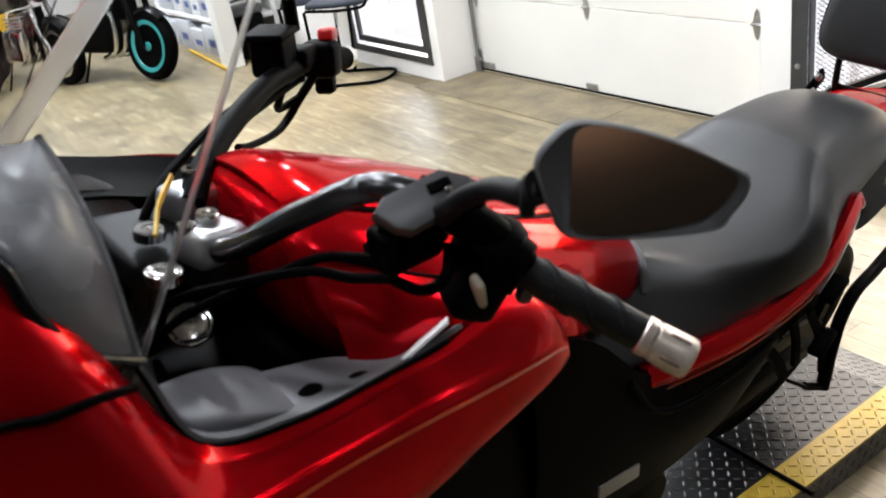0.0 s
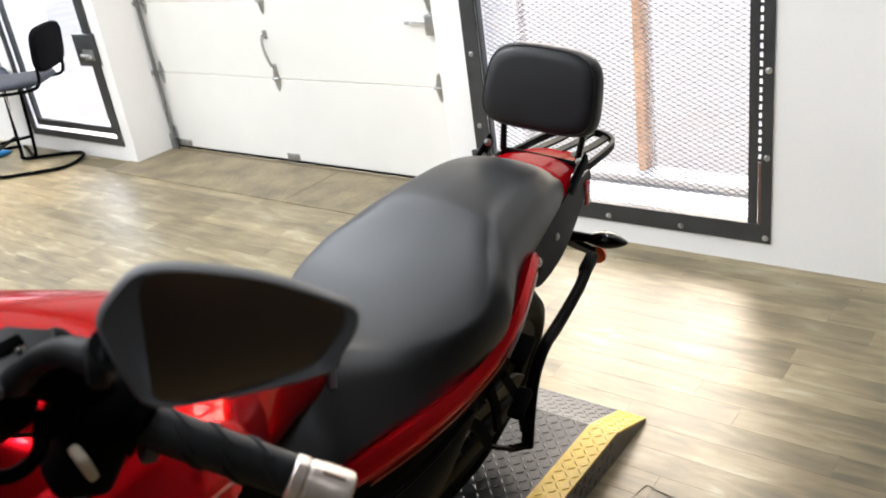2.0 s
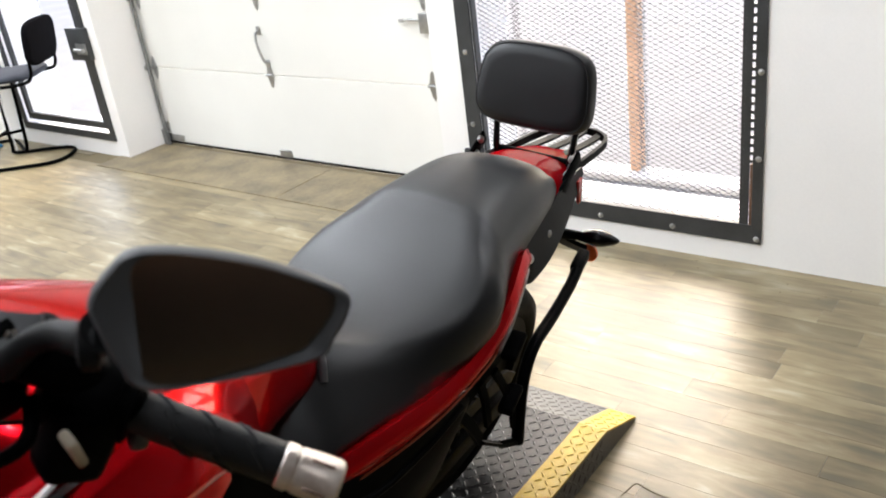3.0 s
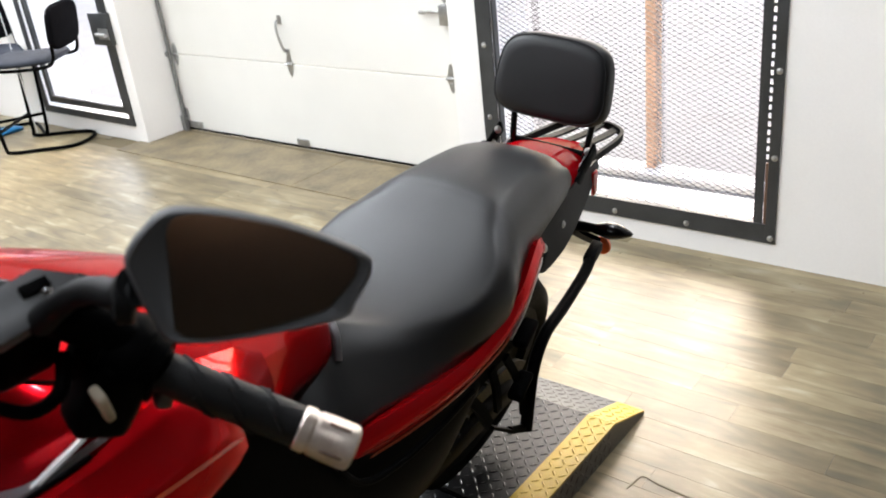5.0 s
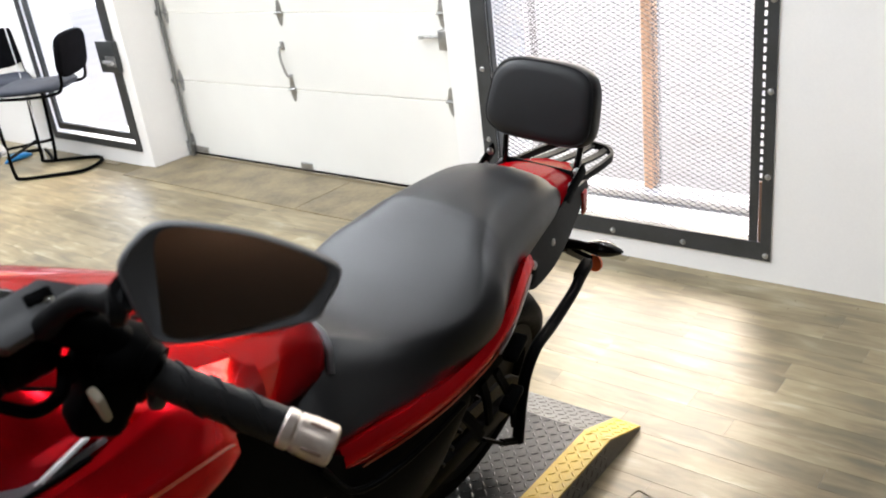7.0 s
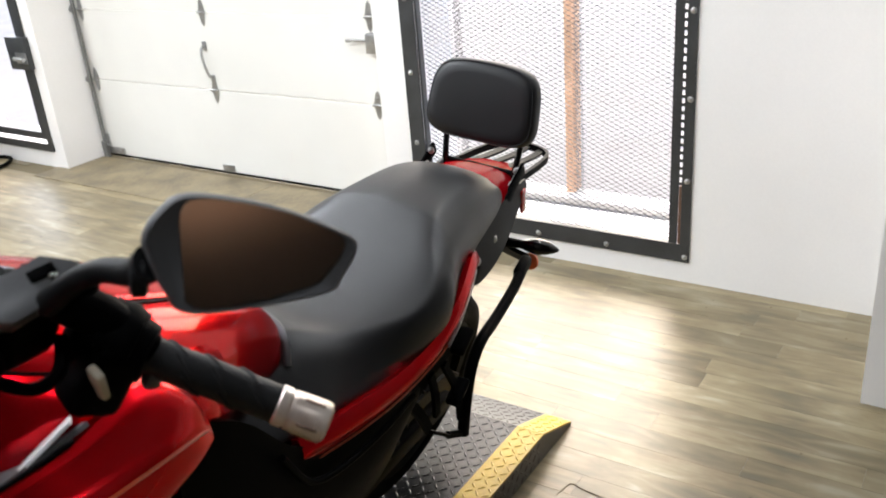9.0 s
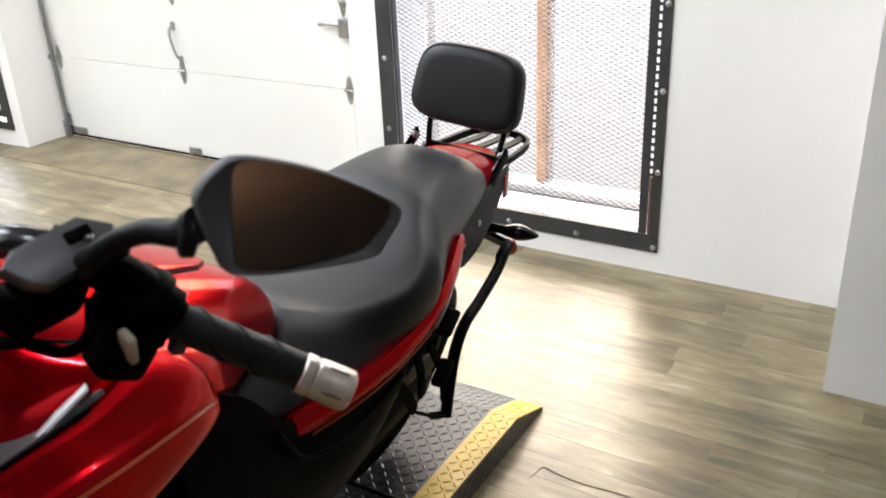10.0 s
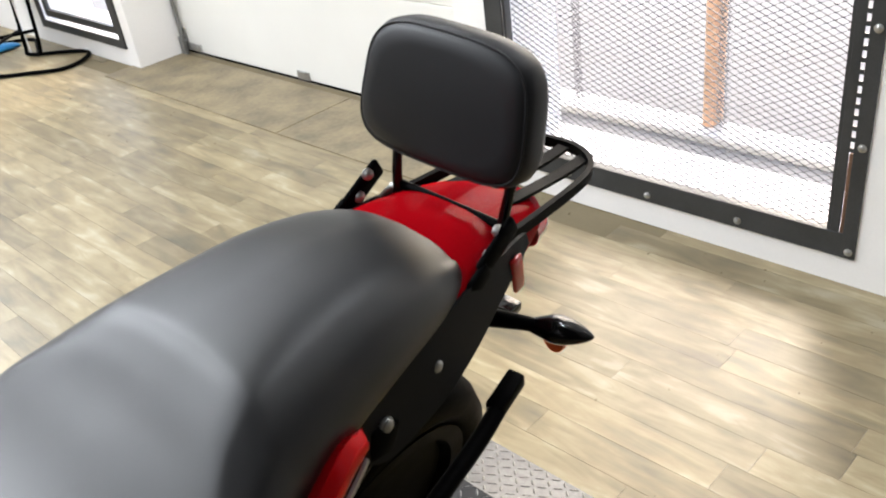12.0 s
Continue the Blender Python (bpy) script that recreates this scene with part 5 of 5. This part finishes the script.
    part("cable_loop", tube([(-0.882, -0.288, 1.276), (-0.862, -0.300, 1.262), (-0.838, -0.300, 1.264), (-0.822, -0.288, 1.284)], 0.0055, 16, 8), BLACK, lev)
    # mirror: its outline in its own plane, set on a short stem
    c = Vector((-0.802, -0.465, 1.402))
    n = Vector((-0.646, -0.705, 0.294)).normalized()
    u = Vector((0.715, -0.693, -0.090)).normalized()
    v = Vector((0.267, 0.152, 0.952)).normalized()
    shell = [(-0.068, 0.004), (-0.058, 0.024), (-0.039, 0.035), (0.012, 0.028), (0.059, 0.011), (0.071, 0.0), (0.062, -0.020), (0.047, -0.033), (-0.036, -0.043), (-0.056, -0.025)]
    face = [(-0.044, 0.004), (-0.038, 0.0315), (0.014, 0.0258), (0.054, 0.0100), (0.061, 0.000), (0.050, -0.0165), (0.033, -0.0275), (-0.037, -0.0370)]

    def closed(pts, k):
        ext = pts[-2:] + pts + pts[:3]
        dense = smooth_path(ext, (len(ext) - 1) * k + 1)
        return dense[2 * k:-3 * k + 1][:-1] if len(dense[2 * k:-3 * k + 1]) > len(pts) * k else dense[2 * k:-3 * k + 1]
    so = closed(shell, 6)
    mid = Vector((0.0, -0.004))

    def ring(pts, sc, dep):
        return [c + u * (mid.x + (p[0] - mid.x) * sc) + v * (mid.y + (p[1] - mid.y) * sc) + n * dep for p in pts]
    mir = part("mirror", skin([ring(so, 0.90, 0.001), ring(so, 0.95, 0.003), ring(so, 0.985, 0.0015), ring(so, 1.0, -0.004), ring(so, 0.99, -0.014), ring(so, 0.93, -0.026), ring(so, 0.75, -0.038), ring(so, 0.3, -0.046)]), SHELL, bar, "dark grey rear-view mirror", 50)
    fo = closed(face, 6)
    part("mirror_glass", skin([ring(fo, 1.0, 0.0030), ring(fo, 1.0, 0.0036)]), MIRROR, mir, "mirror glass with its brown reflection put into the colour", 30)
    part("mirror_stem", merge(tube([tuple(c + u * -0.062 + v * -0.010 + n * -0.010), (-0.843, -0.402, 1.384), (-0.839, -0.370, 1.374), (-0.839, -0.345, 1.361), (-0.842, -0.326, 1.346), (-0.843, -0.306, 1.328)], [0.0125, 0.0105, 0.009, 0.0085, 0.009, 0.010], 30, 14),
                              lathe([(0.011, -0.006), (0.0145, -0.004), (0.0145, 0.004), (0.011, 0.006)], Matrix.Translation((-0.846, -0.408, 1.385)) @ u.to_track_quat("Z", "Y").to_matrix().to_4x4(), 20)), PLATE_BLACK, bar)
    part("stem_bolt", bolt((-0.826, -0.308, 1.335), (-0.5, -0.6, 0.6), 0.006, 0.005), CHROME, bar)
    # right-hand controls
    res = part("brake_reservoir", merge(box((-0.652, 0.298, 1.262), (0.062, 0.05, 0.052), 0.007, (0, 5, 40), 3), box((-0.652, 0.298, 1.292), (0.070, 0.058, 0.012), 0.004, (0, 5, 40), 3)), BLACK, bar, "black brake fluid reservoir")
    part("mirror_stalk", merge(tube([(-0.612, 0.305, 1.285), (-0.612, 0.305, 1.33)], 0.010, straight=True), tube([(-0.612, 0.305, 1.32), (-0.600, 0.312, 1.40), (-0.58, 0.34, 1.46)], 0.0065, 14, 10)), BLACK, bar)
    rsw = part("right_switch", merge(box((-0.555, 0.338, 1.218), (0.05, 0.055, 0.055), 0.012, (0, 10, 40), 3), box((-0.60, 0.315, 1.24), (0.06, 0.035, 0.03), 0.008, (0, 10, 40), 3), box((-0.54, 0.36, 1.175), (0.03, 0.03, 0.045), 0.008, (0, 10, 40), 3)), BLACK, bar, "black right switch housing")
    part("kill_switch", box((-0.535, 0.342, 1.25), (0.035, 0.024, 0.02), 0.006, (0, 15, 40), 3), RED_SWITCH, rsw, "red kill switch")
    part("throttle_grip", tube([(-0.53, 0.36, 1.205), (-0.478, 0.400, 1.182)], 0.0165, straight=True, seg=20), RUBBER, bar)
    part("bar_end", tube([(-0.478, 0.400, 1.182), (-0.460, 0.414, 1.174)], 0.0185, straight=True, seg=20), CHROME, bar, "chrome bar-end weight")
    part("brake_lever", tube([(-0.575, 0.325, 1.205), (-0.60, 0.345, 1.165), (-0.625, 0.345, 1.140), (-0.66, 0.325, 1.135), (-0.72, 0.285, 1.150), (-0.75, 0.262, 1.165)], [0.007, 0.007, 0.0065, 0.006, 0.0055, 0.006], 30, 8), BLACK, bar)
    part("brake_lever_link", tube([(-0.62, 0.31, 1.235), (-0.655, 0.30, 1.195), (-0.64, 0.335, 1.165), (-0.60, 0.345, 1.168)], 0.006, 20, 8), BLACK, bar)
    # hoses and cables
    for pts, r in (([(-0.880, -0.286, 1.276), (-0.895, -0.24, 1.262), (-0.912, -0.20, 1.258), (-0.95, -0.13, 1.230), (-1.0, -0.085, 1.21), (-1.05, -0.04, 1.15)], 0.0048),
                   ([(-0.874, -0.284, 1.288), (-0.886, -0.24, 1.278), (-0.902, -0.20, 1.266), (-0.94, -0.135, 1.224), (-1.0, -0.095, 1.195), (-1.05, -0.05, 1.13)], 0.0048),
                   ([(-0.64, 0.312, 1.222), (-0.70, 0.275, 1.226), (-0.78, 0.215, 1.236), (-0.857, 0.16, 1.233), (-0.932, 0.09, 1.231), (-0.985, 0.05, 1.19), (-1.02, 0.03, 1.12)], 0.0055),
                   ([(-0.60, 0.325, 1.205), (-0.70, 0.262, 1.212), (-0.80, 0.185, 1.222), (-0.88, 0.115, 1.218), (-0.95, 0.06, 1.19), (-0.99, 0.03, 1.12)], 0.0055)):
        part("cable", tube(pts, r, 40, 8), RUBBER, t)
    part("cable_sleeve", tube([(-0.64, 0.312, 1.222), (-0.675, 0.292, 1.225), (-0.71, 0.27, 1.227)], 0.009, 12, 10), BLACK, t)
    return t


motorcycle()

# ---- things in the room ----
def stool():
    t = thing("stool", pose(0, 0, 0), "black tubular cantilever stool with grey padded seat", "stool", "stools by the wall")
    # base sled, uprights, seat frame
    sled = [(-0.22, -0.26, 0.58), (-0.23, -0.24, 0.30), (-0.235, -0.22, 0.06), (-0.21, -0.20, 0.014), (0.0, -0.19, 0.013), (0.18, -0.17, 0.013), (0.255, -0.08, 0.013), (0.26, 0.08, 0.013), (0.18, 0.17, 0.013), (0.0, 0.19, 0.013), (-0.21, 0.20, 0.014), (-0.235, 0.22, 0.06), (-0.23, 0.24, 0.30), (-0.22, 0.26, 0.58)]
    part("sled_base", tube(sled, 0.0125, 90, 10), BLACK, t)
    part("foot_rail", tube([(-0.235, -0.225, 0.17), (-0.235, 0.225, 0.17)], 0.011, straight=True), BLACK, t)
    frame_ = [(-0.22, -0.235, 0.58), (0.02, -0.235, 0.565), (0.20, -0.22, 0.57), (0.255, -0.21, 0.61), (0.27, -0.205, 0.72), (0.30, -0.20, 0.90)]
    for s in (-1, 1):
        part("seat_rail", tube([(x, s * y, z) for x, y, z in frame_], 0.0115, 40, 10), BLACK, t)
    part("seat_pad", oval_loft([(-0.25, 0.16, 0.605, 0.575, 0, 3, 0.5), (-0.21, 0.215, 0.632, 0.572, 0, 3, 0.5), (0.0, 0.225, 0.628, 0.57, 0, 3, 0.5), (0.17, 0.215, 0.632, 0.572, 0, 3, 0.5), (0.215, 0.17, 0.615, 0.58, 0, 3, 0.5)], 20, 28), FABRIC, t, "blue-grey fabric seat pad", 60)
    bm = oval_loft([(-0.022, 0.21, 0.125, -0.125, 0, 4, 0.5), (-0.016, 0.232, 0.142, -0.142, 0, 4, 0.5), (0.016, 0.232, 0.142, -0.142, 0, 4, 0.5), (0.022, 0.21, 0.125, -0.125, 0, 4, 0.5)], 10, 32)
    bm.transform(pose(0.288, 0, 0.80, 0, 8, 0))
    part("backrest", bm, BLACK_CLOTH, t, "black padded backrest", 60)
    return t


first = stool()
copy_thing(first, pose(3.231, 6.598, 0, 0, 0, 66))
first.matrix_world = pose(3.261, 6.089, 0, 0, 0, -52)


def column(x, y, w, label):
    t = tagged(link("column", span(x - w / 2, x + w / 2, y - w / 2, y + w / 2, 0, H_ROOM, 0.006), TRIM, smooth=0), label, "column", kind="structure")
    return t


column(2.86, 7.68, 0.16, "white painted square column")
column(1.75, 13.2, 0.3, "white painted square column far back")


def parked_bike(rim_mat, body_mat, label, m, cruiser=False):
    t = thing("parked_motorcycle", m, label, "motorcycle", "parked motorcycles")
    wheel_parts(t, "front_tyre", 0.0, 0.30, 0.30, 0.12, rim_mat, 10)
    wheel_parts(t, "rear_tyre", 1.40, 0.30, 0.30, 0.17, rim_mat, 10)
    for s in (-1, 1):
        part("fork_leg", tube([(0.0, s * 0.10, 0.30), (0.12, s * 0.10, 0.62), (0.24, s * 0.10, 0.98)], [0.030, 0.028, 0.024], straight=True, seg=12), CHROME if cruiser else BLACK, t)
        part("brake_caliper", box((0.06, s * 0.085, 0.40), (0.05, 0.035, 0.09), 0.01, (0, 25, 0)), GOLD if not cruiser else CHROME, t)
        part("handlebar", tube([(0.26, 0, 1.04), (0.28, s * 0.15, 1.06), (0.36, s * 0.36, 1.06)], 0.012, 16, 8), BLACK, t)
    part("mudguard", sheet([[(0.33 * math.cos(a), -0.07, 0.30 + 0.33 * math.sin(a) - 0.02), (0.34 * math.cos(a), 0, 0.30 + 0.34 * math.sin(a)), (0.33 * math.cos(a), 0.07, 0.30 + 0.33 * math.sin(a) - 0.02)] for a in (0.35, 0.8, 1.3, 1.8, 2.3)], 0.004, 18, 8), body_mat, t, smooth=60)
    lamp = part("headlight", lathe([(0.05, -0.06), (0.085, -0.04), (0.09, 0.0), (0.08, 0.02), (0.02, 0.03)], pose(0.08, 0, 0.86, 0, -85, 0), 24), BLACK, t)
    part("lens", lathe([(0.078, 0.016), (0.05, 0.032), (0.01, 0.038)], pose(0.08, 0, 0.86, 0, -85, 0), 24), LENS, lamp)
    part("engine", merge(box((0.62, 0, 0.42), (0.46, 0.34, 0.34), 0.05), box((0.56, 0, 0.64), (0.26, 0.28, 0.22), 0.04), lathe([(0.12, 0), (0.12, 0.03), (0.08, 0.05)], pose(0.66, -0.17, 0.40, 90, 0, 0), 28)), CHROME if cruiser else DARK_METAL, t, "chromed engine" if cruiser else "dark engine block")
    for y in (-0.09, 0.0, 0.09):
        part("header_pipe", tube([(0.46, y, 0.62), (0.38, y * 1.1, 0.56), (0.36, y * 1.1, 0.40), (0.42, y, 0.26), (0.60, y * 0.8, 0.20)], 0.021, 20, 10), CHROME, t, "chromed exhaust header pipe")
    for k in range(5):
        part("cylinder_fin", box((0.57, 0, 0.56 + 0.035 * k), (0.30, 0.32, 0.010), 0.003), ALU, t)
    part("radiator", box((0.30, 0, 0.62), (0.04, 0.26, 0.20), 0.01, (0, 12, 0)), DARK_METAL, t)
    part("fuel_tank", oval_loft([(0.28, 0.08, 0.95, 0.84, 0, 2.4, 0.5), (0.40, 0.16, 1.02, 0.78, 0, 2.4, 0.5), (0.60, 0.15, 1.0, 0.76, 0, 2.4, 0.5), (0.80, 0.09, 0.86, 0.76, 0, 2.4, 0.5)], 18, 24), body_mat, t, smooth=60)
    part("seat", oval_loft([(0.78, 0.09, 0.82, 0.75, 0, 2.6, 0.5), (0.95, 0.15, 0.82, 0.74, 0, 2.6, 0.5), (1.15, 0.12, 0.88, 0.80, 0, 2.6, 0.5), (1.45, 0.08, 0.92, 0.86, 0, 2.6, 0.5)], 16, 20), VINYL, t, smooth=60)
    part("exhaust", merge(tube([(0.40, -0.12, 0.45), (0.42, -0.16, 0.25), (0.70, -0.19, 0.20), (1.0, -0.19, 0.24)], 0.025, 24, 10), tube([(0.98, -0.19, 0.24), (1.08, -0.19, 0.26), (1.5, -0.2, 0.34)], [0.03, 0.05, 0.05], 14, 14)), CHROME if cruiser else STEEL, t)
    part("swingarm", box((1.08, -0.10, 0.32), (0.70, 0.04, 0.06), 0.01), DARK_METAL, t)
    part("side_stand", tube([(0.72, 0.14, 0.25), (0.70, 0.20, 0.12), (0.68, 0.26, 0.004)], 0.012, 8, 8), BLACK, t)
    return t


parked_bike(TEAL, BLACK_GLOSS, "dark naked motorcycle with teal wheels, parked", pose(2.27, 8.03, 0.004, 0, 0, 112) @ pose(0, 0, 0, 9, 0, 0))
parked_bike(CHROME, BLACK_GLOSS, "dark cruiser motorcycle with chrome parts, parked", pose(1.72, 8.95, 0, 0, 0, 112), True)
parked_bike(CHROME, RED_DARK, "cruiser motorcycle with chrome parts, parked", pose(1.0, 9.6, 0, 0, 0, 112), True)


def carton(x, y, z, w, d, h, mat, label, turn=0.0):
    t = thing("carton", pose(x, y, z, 0, 0, turn), label, "box", "cartons on the shelf")
    body = part("body", box((0, 0, h / 2), (w, d, h), 0.004), mat, t)
    part("tape", span(-w / 2 - 0.001, w / 2 + 0.001, -0.025, 0.025, h - 0.001, h + 0.001), CARD, t)
    part("label_bar", span(-w / 2 - 0.0015, -w / 2, -d * 0.3, d * 0.2, h * 0.3, h * 0.55), BLUE_CARD, t, "dark blue printed bar")
    return t


def shelf_unit():
    t = thing("shelf_unit", pose(3.22, 8.95, 0), "white metal shelf unit along the wall", "shelf")
    for x in (-0.24, 0.24):
        for y in (-1.0, 1.0):
            part("upright", span(x - 0.02, x + 0.02, y - 0.02, y + 0.02, 0, 1.6), WHITE_PLASTIC, t, smooth=0)
    for z in (0.30, 0.72, 1.15, 1.58):
        part("shelf", span(-0.26, 0.26, -1.02, 1.02, z, z + 0.03, 0.003), WHITE_PLASTIC, t, smooth=0)
    return t


shelf_unit()
rs = random.Random(3)
for z in (0.33, 0.75, 1.18):
    y = 8.05
    while y < 9.7:
        w = rs.uniform(0.22, 0.36)
        carton(3.20, y + w / 2, z, 0.40, w - 0.02, rs.uniform(0.20, 0.33), rs.choice((CARD, WHITE_PLASTIC, CARD)), "pale grey cardboard box on the shelf")
        y += w
y = 8.15
while y < 9.8:
    w = rs.uniform(0.30, 0.42)
    carton(3.12, y + w / 2, 0.0, 0.36, w - 0.03, rs.uniform(0.20, 0.28), CARD, "pale grey cardboard box on the floor")
    y += w


def pole(x0, y0, x1, y1):
    t = tagged(link("wooden_pole", tube([(x0, y0, 0.02), (x1, y1, 0.02)], 0.014, straight=True), YELLOW_PLASTIC), "yellow pole lying on the floor", "pole")
    return t


pole(2.765, 7.64, 2.87, 8.85)

t = thing("tool_case", pose(2.55, 7.42 + 0.42, 0), "dark grey case beside the column", "case")


def case_at(t):
    part("body", box((0.55, 0.0, 0.20), (0.34, 0.20, 0.38), 0.03), BLACK, t)
    part("lid", box((0.55, 0.0, 0.43), (0.35, 0.21, 0.08), 0.02), GREY_PLASTIC, t)
    part("handle", tube([(0.47, 0, 0.47), (0.47, 0, 0.51), (0.63, 0, 0.51), (0.63, 0, 0.47)], 0.009, 16, 8), BLACK, t)


case_at(t)


def scrubber():
    t = thing("floor_machine", pose(1.35, 13.2, 0), "yellow and black floor machine by the far wall", "machine")
    part("tank", oval_loft([(-0.4, 0.2, 0.5, 0.1, 0, 3.5, 0.5), (-0.3, 0.28, 0.62, 0.08, 0, 3.5, 0.5), (0.25, 0.28, 0.60, 0.08, 0, 3.5, 0.5), (0.38, 0.2, 0.5, 0.1, 0, 3.5, 0.5)], 14, 24), YELLOW_PLASTIC, t, "yellow plastic tank")
    part("base", box((0, 0, 0.08), (0.8, 0.5, 0.16), 0.03), BLACK, t)
    part("hood", box((0.05, 0, 0.68), (0.5, 0.4, 0.2), 0.05), BLACK, t)
    for s in (-1, 1):
        part("handle", tube([(-0.3, s * 0.2, 0.6), (-0.45, s * 0.2, 0.9), (-0.5, s * 0.2, 1.0)], 0.016, 10, 8), BLACK, t)
    return t


scrubber()


def tyre_stack():
    for k in range(3):
        t = thing("tyre", pose(0.52, 7.85, 0.075 + k * 0.15, 0, 0, k * 40), "black motorcycle tyre in a stack on the floor", "tyre", "stacked tyres")
        part("tread", lathe([(0.21, -0.06), (0.26, -0.075), (0.30, -0.055), (0.315, 0), (0.30, 0.055), (0.26, 0.075), (0.21, 0.06), (0.205, 0)], None, 40), RUBBER, t, smooth=60)


tyre_stack()

# small things on the floor by the stools
t = thing("glove", pose(3.25, 6.72, 0.0), "crumpled blue rubber glove on the floor", "glove")
part("cuff", oval_loft([(-0.10, 0.03, 0.03, 0.0, 0, 2.4, 0.5), (-0.02, 0.05, 0.05, 0.0, 0, 2.4, 0.5), (0.06, 0.045, 0.04, 0.0, 0, 2.4, 0.5), (0.11, 0.02, 0.02, 0.0, 0, 2.4, 0.5)], 14, 16), BLUE, t)

tagged(link("cord", tube([(3.30, 6.40, 1.2), (3.31, 6.40, 0.6), (3.30, 6.38, 0.01)], 0.004, 16, 6), WHITE_PLASTIC), "thin white cord hanging to the floor", "cord")

# a torn seam in the vinyl by the platform
seam = [(2.075, 1.07, 0.0), (2.11, 1.063, 0.001), (2.14, 1.053, 0.001), (2.13, 1.005, 0.001), (2.124, 0.918, 0.001), (2.132, 0.805, 0.001), (2.12, 0.66, 0.0)]
tagged(link("floor_tear", flat_bar(seam, 0.0035, 0.002, (1, 0, 0), 40), GROUT), "dark torn seam in the vinyl floor", "tear", kind="structure")

# grit and crumbs on the vinyl
rs = random.Random(11)
verts, faces = [], []
for k in range(120):
    x, y, r = rs.uniform(1.2, 3.48), rs.uniform(0.45, 5.5), rs.uniform(0.0015, 0.005)
    if k < 30:
        x = rs.uniform(3.30, 3.48)
    s = len(verts)
    a = rs.uniform(0, 6)
    for j in range(4):
        verts.append((x + r * math.cos(a + j * 1.57) * (1.6 if j % 2 else 1), y + r * math.sin(a + j * 1.57), 0.0))
    verts.append((x, y, r * 0.8))
    faces += [(s + j, s + (j + 1) % 4, s + 4) for j in range(4)]
me = bpy.data.meshes.new("grit")
me.from_pydata(verts, [], faces)
me.materials.append(GROUT)
tagged(new("grit", me), "dark grit and crumbs scattered on the floor", "grit", kind="stuff")

# ---- floor planks ----
def planks():
    rnd = random.Random(7)
    wide, gap, thick = 0.098, 0.0004, 0.004
    meshes = {}
    near, far_v, far_f = 0, [], []
    x = -8.0
    row = 0
    while x < 3.50:
        x1 = min(x + wide, WX)
        y = -7.0 - rnd.random() * 0.9
        while y < 13.9:
            long = rnd.choice((0.91, 0.91, 0.61, 1.22))
            y1 = min(y + long, 14.0)
            if y1 < -6.95:
                y = y1
                continue
            y0 = max(y, -7.0)
            inside = x > 3.335 - 0.05 and y1 > 2.6 and y0 < 5.44
            w = (3.333 - x if inside and x < 3.335 else x1 - x)
            if inside and x >= 3.32:
                y = y1
                continue
            if 1.55 < x < 3.5 and 0.2 < y1 and y0 < 5.6 and near < 300:
                key = (round(w, 4), round(y1 - y0, 3))
                if key not in meshes:
                    bm = span(gap, w - gap, gap, (y1 - y0) - gap, -thick, 0.0)
                    me = bpy.data.meshes.new("plank")
                    bm.to_mesh(me)
                    bm.free()
                    me.materials.append(PLANK)
                    meshes[key] = me
                ob = new("plank", meshes[key])
                ob.parent = floor
                ob.location = (x, y0, 0)
                near += 1
            else:
                s = len(far_v)
                for z in (-thick, 0.0):
                    far_v += [(x + gap, y0 + gap, z), (x + w - gap, y0 + gap, z), (x + w - gap, y1 - gap, z), (x + gap, y1 - gap, z)]
                far_f += [(s + 4, s + 5, s + 6, s + 7), (s, s + 1, s + 5, s + 4), (s + 1, s + 2, s + 6, s + 5), (s + 2, s + 3, s + 7, s + 6), (s + 3, s, s + 4, s + 7)]
            y = y1
        x += wide
        row += 1
    me = bpy.data.meshes.new("planks")
    me.from_pydata(far_v, [], far_f)
    me.materials.append(PLANK)
    ob = new("planks", me)
    ob.parent = floor
    tagged(ob, kind="stuff")


planks()
